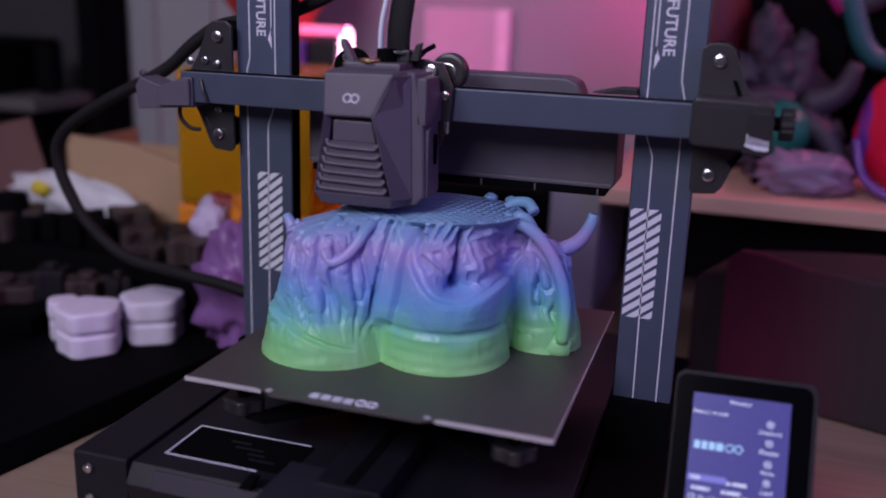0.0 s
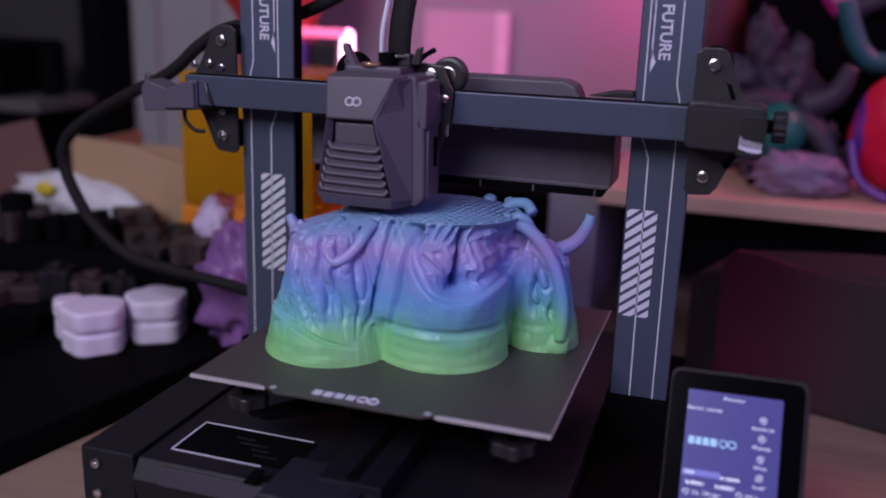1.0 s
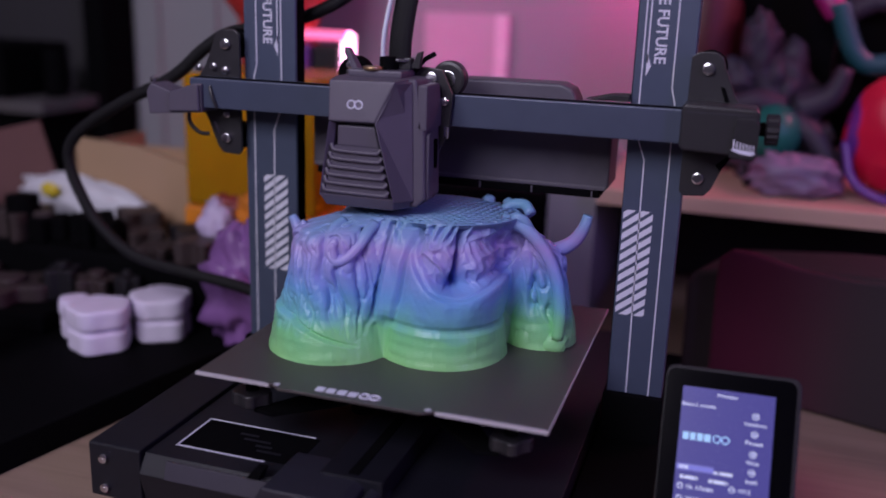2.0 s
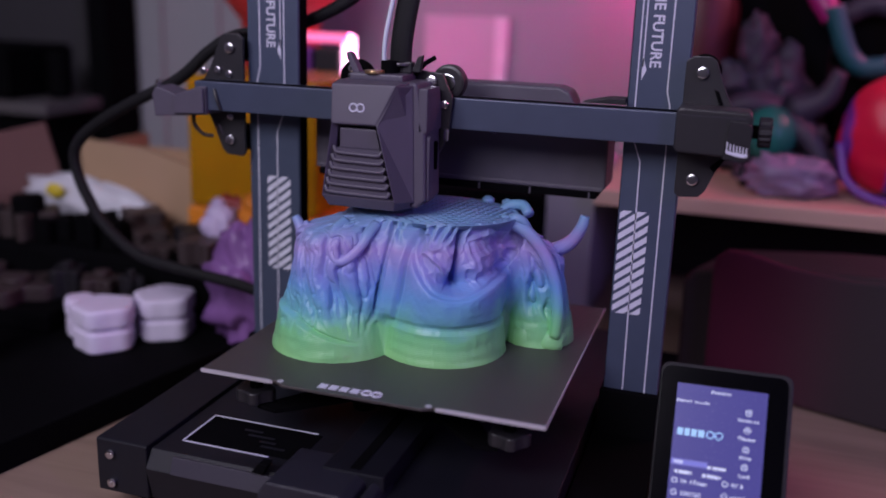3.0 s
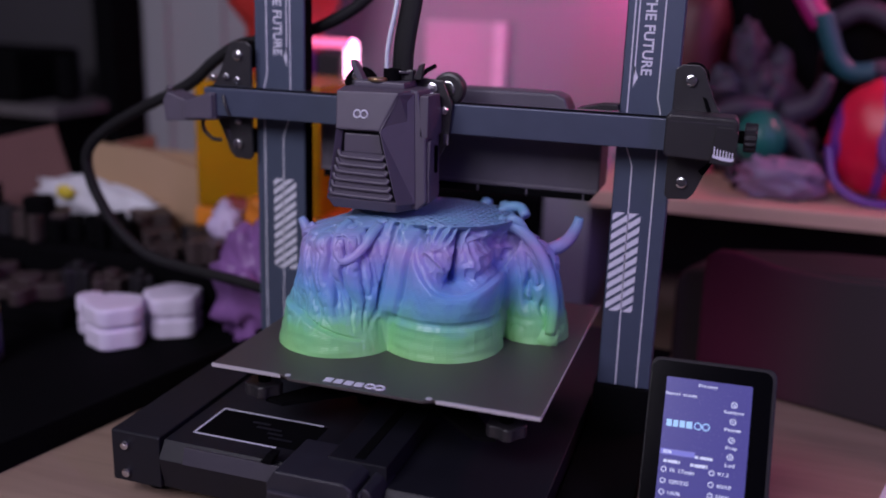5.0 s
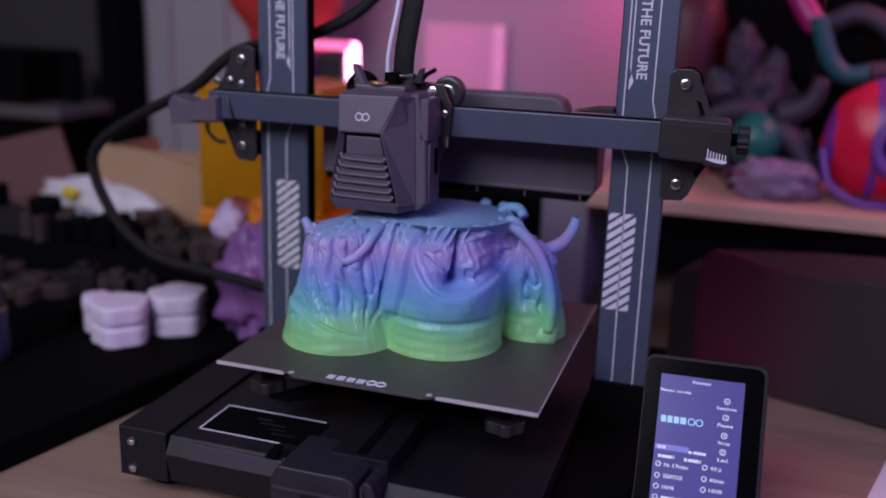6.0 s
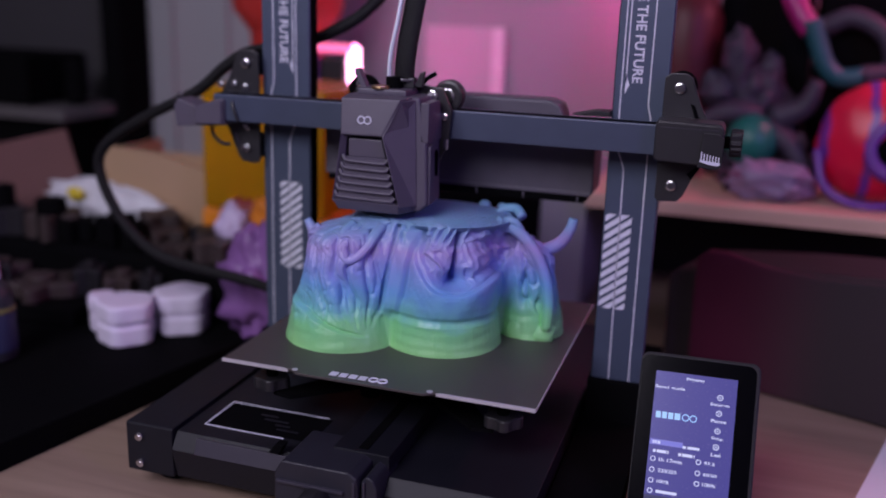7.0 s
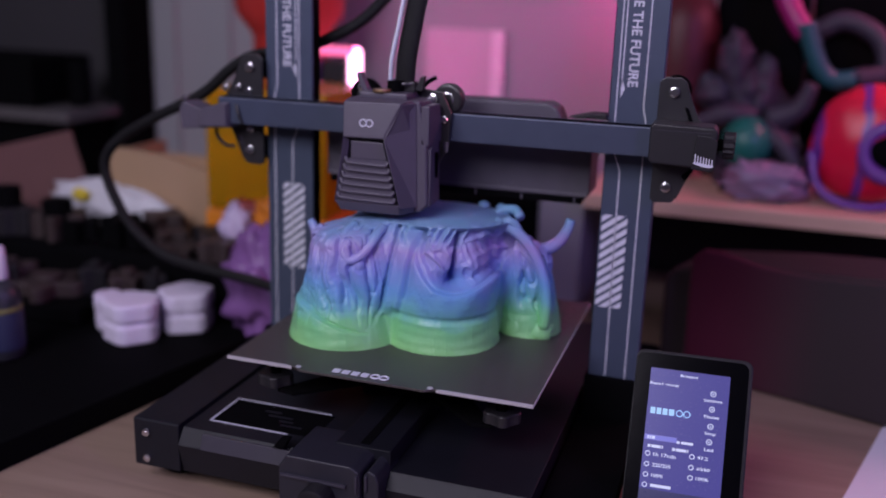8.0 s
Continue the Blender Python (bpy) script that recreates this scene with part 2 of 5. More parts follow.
# ---------------------------------------------------------------- room
DESK_Z = 0.0
tagged(part("wall_north", box(-1.5, 1.3, 0.60, 0.70, -0.75, 1.75), WALL), "plain grey painted wall behind the desk", "wall", kind="structure")
tagged(part("wall_south", box(-1.5, 1.3, -2.40, -2.30, -0.75, 1.75), WALL), "plain grey painted wall", "wall", kind="structure")
tagged(part("wall_west", box(-1.6, -1.5, -2.40, 0.70, -0.75, 1.75), WALL), "plain grey painted wall", "wall", kind="structure")
tagged(part("wall_east", box(1.3, 1.4, -2.40, 0.70, -0.75, 1.75), WALL), "plain grey painted wall", "wall", kind="structure")
tagged(part("floor", box(-1.6, 1.4, -2.4, 0.7, -0.80, -0.75), FLOOR), "dark plain room floor", "floor", kind="structure")
tagged(part("ceiling", box(-1.6, 1.4, -2.4, 0.7, 1.75, 1.80), CEILING), "plain white ceiling", "ceiling", kind="structure")
bm = bmesh.new()
for x in (-0.66, -0.56):
    box(x, x + 0.006, 0.592, 0.5995, -0.05, 1.7, 0.001, 1, bm)
tagged(part("trim", bm, WALL), "narrow grey vertical wall battens", "trim", kind="structure")

desk = thing("desk", (0, -0.2, DESK_Z - 0.03), "light wooden desk top with worn matt grain", "desk")
part("tabletop", box(-1.30, 1.10, -0.50, 0.575, DESK_Z - 0.03, DESK_Z, 0.002), DESK, desk)
for x in (-1.2, 1.0):
    for y in (-0.45, 0.5):
        part("leg", box(x - 0.025, x + 0.025, y - 0.025, y + 0.025, -0.75, DESK_Z - 0.031, 0.002), BLACK, desk)

# unseen bodies and stands, added for the key and violet lights
soft = thing("softbox_lamp", (KEY[0], KEY[1], -0.75), "white softbox lamp on a black stand", "lamp")
part("housing", moved(prism([(-0.47, 0.02), (0.47, 0.02), (0.30, 0.16), (-0.30, 0.16)], "y", -0.31, 0.31, 0.01), look(KEY, (0.0, 0.0, 0.12))), BLACK, soft, "black housing")
part("stand", cyl((KEY[0], KEY[1] - 0.10, 0.10), (0, 0, 1), 0.014, 1.70, 16), BLACK, soft)
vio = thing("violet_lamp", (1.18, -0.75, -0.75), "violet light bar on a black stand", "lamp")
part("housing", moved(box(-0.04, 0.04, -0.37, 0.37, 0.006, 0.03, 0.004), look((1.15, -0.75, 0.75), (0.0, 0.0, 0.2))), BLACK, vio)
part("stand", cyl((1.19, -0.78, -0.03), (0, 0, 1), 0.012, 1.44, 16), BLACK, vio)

# ---------------------------------------------------------------- printer
printer = thing("3d_printer", (0, 0, 0), "dark grey desktop 3D printer with blue-grey uprights", "3d printer")
BED = -0.0250      # the bed stands this far to the front

# base: side beam, sloped front cover, centre rail
base = part("base_body", prism([(-0.186, 0.0155), (-0.186, 0.0535), (-0.1845, 0.0545), (0.19, 0.0545), (0.19, 0.0155)], "x", -0.1852, -0.1456, 0.0012), BASE, printer, "black base housing")
part("side_beam", prism([(-0.186, 0.0155), (-0.186, 0.030), (-0.184, 0.032), (0.19, 0.032), (0.19, 0.0155)], "x", 0.125, 0.175, 0.0012), RUBBER, printer)
part("left_cover", prism([(-0.183, 0.0155), (-0.189, 0.040), (-0.181, 0.0517), (0.19, 0.0517), (0.19, 0.0155)], "x", -0.1446, -0.0215, 0.0008), BASE, printer)
part("right_cover", prism([(-0.183, 0.0155), (-0.187, 0.036), (-0.178, 0.046), (0.19, 0.046), (0.19, 0.0155)], "x", 0.0215, 0.1235, 0.0008), BASE, printer)
# slope of the cover, coloured lighter as if lit
part("front_bevel", prism([(-0.1862, 0.0512), (-0.1900, 0.0400), (-0.1885, 0.0392), (-0.1835, 0.0505)], "x", -0.125, -0.050, 0.0003), LIT_EDGE, printer, "lighter sloped front edge")
part("rail", box(-0.021, 0.021, -0.176, 0.19, 0.0200, 0.0600, 0.0010), BASE, printer, "black aluminium rail under the bed")
part("rail_slot", box(-0.0035, 0.0035, -0.172, 0.185, 0.0599, 0.0606, 0.0), RUBBER, printer)
for x in (-0.165, 0.150):
    for y in (-0.15, 0.15):
        part("foot", cyl((x, y, 0.008), (0, 0, 1), 0.016, 0.0158, 24, 0.002), RUBBER, printer, "round black rubber foot")
for z in (0.0445, 0.0230):
    screw(printer, (-0.1733, -0.1862, z), (0, -1, 0), 0.0034)
# label outline on the cover
for x0, x1, y0, y1 in ((-0.1312, -0.0490, -0.1230, -0.1216), (-0.1312, -0.0660, -0.1650, -0.1636), (-0.1318, -0.1304, -0.1650, -0.1216)):
    part("label_line", box(x0, x1, y0, y1, 0.0516, 0.0520), PRINTED, printer, "thin white outline")
part("label_panel", box(-0.1296, -0.0450, -0.1628, -0.1238, 0.0516, 0.0519), RUBBER, printer, "black warning label")
for k, (x, w) in enumerate(((-0.100, 0.014), (-0.094, 0.02), (-0.082, 0.012), (-0.078, 0.018))):
    part("label_bar", box(x, x + w, -0.136 - 0.006 * k, -0.1335 - 0.006 * k, 0.0518, 0.0521), BASE, printer)
# belt tensioner at the front of the rail
tens = part("belt_tensioner", prism([(-0.052, 0.022), (-0.052, 0.0490), (-0.046, 0.0585), (0.0030, 0.0585), (0.0085, 0.0550), (0.0095, 0.0490), (0.0095, 0.022)], "y", -0.205, -0.155, 0.0016, 3), TENSION, printer, "dark grey belt tensioner cover")
part("front_lip", box(-0.0500, 0.000, -0.2075, -0.2045, 0.0425, 0.0450, 0.0008), LIT_EDGE, tens)
part("knob", cyl((-0.020, -0.212, 0.0325), (0, -1, 0), 0.0115, 0.016, 24, 0.002), BLACK, tens, "black tensioner knob")
part("pulley_cover", prism([(0.0100, 0.022), (0.0100, 0.0510), (0.0140, 0.0555), (0.0190, 0.0530), (0.0215, 0.0470), (0.0215, 0.022)], "y", -0.2000, -0.1600, 0.0016, 3), TENSION, tens)
# highlights on the two front corners, set on as thin pale strips
part("side_glint", box(0.0060, 0.0082, -0.2065, -0.2045, 0.0400, 0.0530, 0.0008), LIT_EDGE, tens)
part("side_glint", box(0.0115, 0.0135, -0.2018, -0.1998, 0.0400, 0.0520, 0.0008), LIT_EDGE, tens)
part("notch", prism([(-0.066, 0.0522), (-0.0575, 0.0522), (-0.0535, 0.0600), (-0.0600, 0.0600)], "y", -0.1880, -0.1800, 0.0006), RUBBER, printer)

# carriage and bed
bed = part("heated_bed", box(-0.114, 0.114, -0.128 + BED, 0.098 + BED, 0.0985, 0.1030, 0.001), BLACK, printer, "black heated bed plate")
part("carriage", prism([(-0.055, -0.075 + BED), (-0.085, -0.118 + BED), (-0.070, -0.121 + BED), (-0.030, -0.085 + BED), (0.030, -0.085 + BED), (0.070, -0.121 + BED), (0.085, -0.118 + BED), (0.055, -0.075 + BED),
     (0.055, 0.05 + BED), (0.085, 0.085 + BED), (0.070, 0.09 + BED), (0.03, 0.06 + BED), (-0.03, 0.06 + BED), (-0.070, 0.09 + BED), (-0.085, 0.085 + BED), (-0.055, 0.05 + BED)], "z", 0.0745, 0.0775), RUBBER, printer, "black steel bed carriage")
for x in (-0.030, 0.030):
    for y in (-0.06, 0.035):
        part("wheel", cyl((x, y + BED, 0.0665), (0, 0, 1), 0.0085, 0.0140, 20, 0.002), RUBBER, printer)


def level_knob(x, y):
    """A five-lobed levelling wheel on a sprung screw."""
    pts = []
    for k in range(60):
        a = 2 * math.pi * k / 60
        r = 0.0128 + 0.0012 * math.copysign(abs(math.cos(5 * a)) ** 0.5, math.cos(5 * a))
        pts.append((x + r * math.cos(a), y + r * math.sin(a)))
    k = part("levelling_knob", prism(pts, "z", 0.0780, 0.0868, 0.0008, 1), BRACKET, printer, "ribbed black levelling wheel")
    part("stem", cyl((x, y, 0.0925), (0, 0, 1), 0.0045, 0.0118, 16), RUBBER, k)
    part("stem_nut", cyl((x, y, 0.0765), (0, 0, 1), 0.0035, 0.003, 6), STEEL, k)


for x in (-0.090, 0.090):
    for y in (-0.110, 0.085):
        level_knob(x, y + BED)
Y0 = -0.1341 + BED
sheet = part("steel_sheet", prism([(-0.1175, Y0), (-0.062, Y0), (-0.056, Y0 - 0.0045), (0.040, Y0 - 0.0045), (0.046, Y0), (0.1175, Y0), (0.1175, Y0 + 0.235), (-0.1175, Y0 + 0.235)], "z", 0.1032, 0.1050, 0.0002, 1), PEI, printer, "textured dark grey spring-steel print sheet")
for x0, x1 in ((-0.1175, -0.0640), (0.048, 0.1175)):
    part("sheet_edge", prism([(x0, Y0 - 0.0012), (x1, Y0 - 0.0012), (x1 - 0.004 * (x1 < 0) , Y0 + 0.0006), (x0 + 0.004 * (x0 > 0), Y0 + 0.0006)], "z", 0.1030, 0.1053), EDGE, sheet, "bright bevelled edge")
part("side_edge", box(0.1172, 0.1178, Y0, Y0 + 0.235, 0.1034, 0.1051), EDGE, sheet)
for x in (-0.0590, 0.0430):
    part("locating_notch", cyl((x, Y0 + 0.0005, 0.1049), (0, 0, 1), 0.0022, 0.0010, 16), EDGE, sheet)
# maker's mark as plain shapes
bm = bmesh.new()
for k in range(4):
    box(-0.0330 + 0.0074 * k, -0.0272 + 0.0074 * k, Y0 + 0.0008, Y0 + 0.0074, 0.1049, 0.1053, 0, 1, bm)
part("sheet_mark", bm, PRINTED, sheet, "plain pale mark")
for x in (0.0002, 0.0070):
    part("mark_ring", torus((x, Y0 + 0.0041, 0.1051), (0, 0, 1), 0.0032, 0.0008, 24, 6), PRINTED, sheet)
part("bed_wire", tube([(-0.055, -0.095 + BED, 0.094), (-0.030, -0.100 + BED, 0.088), (-0.01, -0.07 + BED, 0.088), (-0.01, 0.0, 0.09)], 0.0022, 10), RED, printer, "red bed wire")


def clipped(points, level, keep):
    """The part of a polygon of (x, z) above (keep 1) or below (keep -1) a level."""
    out = []
    for (xa, za), (xb, zb) in zip(points, points[1:] + points[:1]):
        ina, inb = (za - level) * keep > 0, (zb - level) * keep > 0
        if ina:
            out.append((xa, za))
        if ina != inb:
            f = (level - za) / (zb - za)
            out.append((xa + f * (xb - xa), level))
    return out


def upright(s):
    """One upright: extrusion, printed lines, hatch and slogan. s is -1 or 1."""
    xi, xo = (0.1305, 0.1705) if s > 0 else (0.1236, 0.1678)
    u = part("upright", prism([(s * xi, 0.0), (s * xo, 0.0), (s * xo, 0.0150), (s * (xo - 0.010), 0.0150), (s * (xo - 0.010), 0.0120), (s * (xi + 0.010), 0.0120), (s * (xi + 0.010), 0.0150), (s * xi, 0.0150)], "z", 0.050, 0.53, 0.0007, 1), ALU, printer, "blue-grey aluminium upright")
    # no groove is cut: a black strip stands for its shade
    part("side_slot", box(min(s * xi, s * (xi - 0.0004)), max(s * xi, s * (xi - 0.0004)), 0.0022, 0.0140, 0.068, 0.528), RUBBER, u, "black strip for the shade in the side slot")
    y0, y1 = -0.0003, 0.0002

    def stripe(pts, w=0.0009, name="printed_line"):
        bm = bmesh.new()
        for (xa, za), (xb, zb) in zip(pts, pts[1:]):
            d = Vector((xb - xa, zb - za)).normalized() * w / 2
            n = Vector((-d.y, d.x))
            prism([(s * (xa + n.x), za + n.y - d.y * 0), (s * (xb + n.x), zb + n.y), (s * (xb - n.x), zb - n.y), (s * (xa - n.x), za - n.y)], "y", y0, y1, bm=bm)
        part(name, bm, PRINTED, u)
    stripe([(0.1360, 0.528), (0.1360, 0.2820), (0.1360, 0.2600), (0.1428, 0.2420), (0.1447, 0.0600)])
    stripe([(0.1390, 0.528), (0.1390, 0.3080)])
    stripe([(0.1570, 0.528), (0.1570, 0.2920), (0.1597, 0.2820), (0.1608, 0.0600)])
    part("printed_arrow", prism([(s * 0.1386, 0.3150), (s * 0.1386, 0.2990), (s * 0.1418, 0.3060)], "y", y0, y1), PRINTED, u)
    step, rise, white = 0.00776, 0.0158, 0.0048
    a, b = (0.1318, 0.1524) if s > 0 else (-0.1524, -0.1318)
    for k in range(-2, 10):
        z = 0.1284 + step * k + 0.001
        line = [(a, z), (b, z + rise), (b, z + rise + white), (a, z + white)]
        line = clipped(clipped(line, 0.1284, 1), 0.2060, -1)
        if len(line) > 2:
            part("hatch_bar", prism(line, "y", y0, y1), PRINTED, u)
    # slogan, read from above downwards
    m = Matrix(((0, 1, 0, s * 0.1472 - 0.0039), (0, 0, -1, 0.0), (-1, 0, 0, 0.3718), (0, 0, 0, 1)))
    lettering("E THE FUTURE", 0.0640, 0.0078, m, 0.0003, u, "slogan", PRINTED)
    part("lead_screw", cyl((s * 0.150, 0.034, 0.29), (0, 0, 1), 0.004, 0.46, 16), BRACKET, printer, "dark lead screw")
    part("upright_foot", box(s * 0.128 if s > 0 else -0.172, 0.172 if s > 0 else -0.128, -0.004, 0.030, 0.0300, 0.0680, 0.0015), RUBBER, printer, "black foot bracket of the upright")
    return u


for s in (-1, 1):
    upright(s)
part("top_beam", box(-0.1675, 0.1675, 0.0, 0.020, 0.5305, 0.552, 0.001), ALU, printer)

# gantry beam with roller plates
part("gantry_beam", box(-0.1980, 0.1690, -0.0300, -0.0100, 0.2595, 0.2815, 0.0008), BEAM, printer, "blue-grey gantry beam")
part("beam_slot", box(-0.1970, 0.1680, -0.0262, -0.0180, 0.2814, 0.2820), RUBBER, printer)


def plate_outline(s):
    dx = 0.0 if s > 0 else -0.0020
    return [(s * (x + dx), z) for x, z in ((0.1685, 0.2245), (0.1715, 0.2215), (0.1850, 0.2225), (0.1890, 0.2270), (0.1975, 0.2480), (0.2055, 0.2620), (0.2055, 0.2790),
                                           (0.1975, 0.2920), (0.1915, 0.3060), (0.1885, 0.3145), (0.1840, 0.3175), (0.1730, 0.3175), (0.1685, 0.3140))]


for s in (-1, 1):
    p = part("roller_plate", prism(plate_outline(s), "y", -0.0100, -0.0070, 0.0006), BRACKET, printer, "black steel roller plate")
    for x, z in ((0.180, 0.3068), (0.180, 0.2345)) if s > 0 else ((0.1775, 0.3065), (0.1788, 0.2345)):
        screw(p, (s * x, -0.0100, z), (0, -1, 0), 0.0042, 0.0032)
        part("roller", cyl((s * x, 0.008, z), (0, 1, 0), 0.0115, 0.0105, 28, 0.002), RUBBER, p, "black roller wheel")
    for x, z in (((0.2015, 0.2875), (0.1885, 0.2890), (0.1785, 0.2865), (0.1780, 0.2530)) if s < 0 else ()):
        screw(p, (s * x, -0.0100, z), (0, -1, 0), 0.0030, 0.0026)
    part("slot", prism([(s * 0.1885, 0.2960), (s * 0.1915, 0.2950), (s * 0.1965, 0.2830), (s * 0.1935, 0.2830)] if s > 0 else [(s * 0.188, 0.246), (s * 0.190, 0.2465), (s * 0.186, 0.2375), (s * 0.1845, 0.2380)], "y", -0.0108, -0.0099), RUBBER if s > 0 else STEEL, p)
part("plate_slot", prism([(0.1905, 0.2440), (0.1970, 0.2500), (0.2000, 0.2500), (0.1940, 0.2400)], "y", -0.0108, -0.0099), RUBBER, printer)
# belt tensioner at the right end of the beam
ten = part("belt_end_cover", prism([(0.1670, 0.2590), (0.1695, 0.2565), (0.2115, 0.2550), (0.2140, 0.2575), (0.2150, 0.2700), (0.2150, 0.2825), (0.2125, 0.2855), (0.1695, 0.2865), (0.1670, 0.2845)], "y", -0.0385, -0.0102, 0.0020, 3), BRACKET, printer, "black belt end cover")
part("scale_block", prism([(0.1985, 0.2546), (0.2120, 0.2536), (0.2150, 0.2560), (0.2155, 0.2760), (0.2120, 0.2790), (0.2010, 0.2795)], "y", -0.0400, -0.0388, 0.0005), BLACK, ten)
# glint along the cover's top edge, laid on as a paler strip
part("top_glint", box(0.1700, 0.2110, -0.0389, -0.0384, 0.2810, 0.2815), LIT_EDGE, ten)
for k in range(7):
    part("scale_tick", box(0.2005 + 0.0020 * k, 0.2013 + 0.0020 * k, -0.0404, -0.0399, 0.2600 - 0.0002 * k, 0.2652 - 0.0004 * k + 0.001 * (k == 0)), PRINTED, ten)
part("scale_line", prism([(0.2000, 0.2590), (0.2060, 0.2572), (0.2120, 0.2566), (0.2140, 0.2575), (0.2140, 0.2588), (0.2000, 0.2604)], "y", -0.0404, -0.0399), PRINTED, ten)
part("stem", cyl((0.2170, -0.022, 0.2715), (1, 0, 0), 0.0045, 0.0060, 16), RUBBER, ten)
pts = [(-0.022 + (0.0095 + 0.0006 * math.cos(14 * a)) * math.cos(a), 0.2715 + (0.0095 + 0.0006 * math.cos(14 * a)) * math.sin(a)) for a in (2 * math.pi * k / 84 for k in range(84))]
part("thumb_knob", prism(pts, "x", 0.2190, 0.2275, 0.0008, 1), BLACK, ten, "ribbed black thumb knob")
# left end: pulley cover and switch
lend = part("left_end_cover", prism([(-0.2330, 0.2520), (-0.2350, 0.2690), (-0.2310, 0.2760), (-0.2120, 0.2700), (-0.1930, 0.2775), (-0.1865, 0.2775), (-0.1865, 0.2560), (-0.2100, 0.2540)], "y", -0.0330, -0.0102, 0.0010, 2), HEAD, printer, "dark grey pulley cover")
part("cover_front", prism([(-0.2140, 0.2555), (-0.2140, 0.2700), (-0.1935, 0.2768), (-0.1875, 0.2768), (-0.1875, 0.2570)], "y", -0.0360, -0.0331, 0.0009, 1), HEAD, lend)
part("pulley", cyl((-0.1830, -0.020, 0.2675), (1, 0, 0), 0.0080, 0.0050, 20, 0.001), RUBBER, lend)
part("belt_clip", tube([(-0.1800, -0.0310, 0.276), (-0.1775, -0.0320, 0.2680), (-0.1745, -0.0310, 0.2600)], 0.0013, 8), BRACKET, lend)
screw(lend, (-0.2330, -0.0250, 0.2775), (0, -0.6, 0.8), 0.0028)
part("loop_wire", tube([(-0.2100, -0.014, 0.2535), (-0.2080, -0.016, 0.2450), (-0.2000, -0.016, 0.2380), (-0.1930, -0.013, 0.2370)], 0.0016, 10), BLACK, printer)

# housing behind the beam
psu = part("rear_housing", prism([(-0.1190, 0.2150), (-0.1160, 0.2135), (0.1140, 0.2135), (0.1170, 0.2160), (0.1170, 0.2680), (0.1150, 0.2700), (-0.1170, 0.2700), (-0.1190, 0.2680)], "y", 0.0205, 0.060, 0.0020, 3), DARK, printer, "dark grey rear housing")
part("upper_cover", prism([(-0.0950, 0.2700), (-0.0930, 0.2840), (-0.0860, 0.2885), (0.0770, 0.2885), (0.0850, 0.2850), (0.0890, 0.2770), (0.0900, 0.2700)], "y", 0.024, 0.052, 0.0022, 3), DARK, psu)
part("light_slot", box(-0.1150, 0.1110, 0.0185, 0.056, 0.2080, 0.2134, 0.0006), RUBBER, psu, "black lamp slot under the housing")
for x in (-0.06, -0.02, 0.02, 0.06, 0.105):
    part("slot_rib", box(x, x + 0.0012, 0.0178, 0.0186, 0.2084, 0.2132), DARK, psu)
part("front_ridge", box(-0.1180, 0.1150, 0.0190, 0.0212, 0.2137, 0.2165, 0.0006), DARK, psu)
screw(psu, (0.030, 0.0210, 0.2530), (0, -1, 0), 0.0018, 0.0012)
part("cable_clip", tube([(-0.060, 0.035, 0.288), (-0.058, 0.033, 0.2960), (-0.052, 0.033, 0.2960), (-0.050, 0.035, 0.288)], 0.0018, 10), BLACK, psu)
part("stay", prism([(0.100, 0.2820), (0.118, 0.2860), (0.130, 0.2860), (0.1305, 0.2820)], "y", -0.008, 0.010, 0.0006), BLACK, printer)

# ---------------------------------------------------------------- print head
HX, HF = -0.0366, -0.0850     # middle and front of the head
head = part("print_head", prism([(HX - 0.0250, 0.2070), (HX - 0.0295, 0.2120), (HX - 0.0258, 0.2600), (HX - 0.0225, 0.2935), (HX + 0.0340, 0.2935), (HX + 0.0405, 0.2600), (HX + 0.0420, 0.2130), (HX + 0.0360, 0.2070)], "y", HF + 0.019, -0.0335, 0.0025, 3), HEAD, printer, "dark grey print head shroud")


def loft(a, b, mat_part, bevel=0.0011):
    """A shell between two outlines with the same count of points."""
    bm = bmesh.new()
    va, vb = [bm.verts.new(p) for p in a], [bm.verts.new(p) for p in b]
    n = len(a)
    bm.faces.new(va)
    bm.faces.new(vb[::-1])
    for i in range(n):
        bm.faces.new((va[i], vb[i], vb[(i + 1) % n], va[(i + 1) % n]))
    bmesh.ops.bevel(bm, geom=list(bm.edges), offset=bevel, segments=2, affect="EDGES", profile=0.6)
    return part(*mat_part[:1], bm, *mat_part[1:])


# upper front panel, tapering down to the grille
loft([(HX - 0.0218, HF + 0.0040, 0.2915), (HX + 0.0250, HF + 0.0045, 0.2925), (HX + 0.0120, HF, 0.2655), (HX - 0.0205, HF, 0.2650)],
     [(HX - 0.0230, HF + 0.020, 0.2936), (HX + 0.0290, HF + 0.020, 0.2936), (HX + 0.0310, HF + 0.020, 0.2600), (HX - 0.0248, HF + 0.020, 0.2600)], ("front_panel", HEAD, head))
loft([(HX + 0.0253, HF + 0.0050, 0.2915), (HX + 0.0320, HF + 0.0190, 0.2920), (HX + 0.0345, HF + 0.0190, 0.2110), (HX + 0.0262, HF + 0.0015, 0.2125), (HX + 0.0122, HF + 0.0002, 0.2650)],
     [(HX + 0.0230, HF + 0.0200, 0.2915), (HX + 0.0290, HF + 0.0220, 0.2920), (HX + 0.0310, HF + 0.0220, 0.2110), (HX + 0.0205, HF + 0.0200, 0.2125), (HX + 0.0115, HF + 0.0200, 0.2650)], ("cheek", HEAD, head))
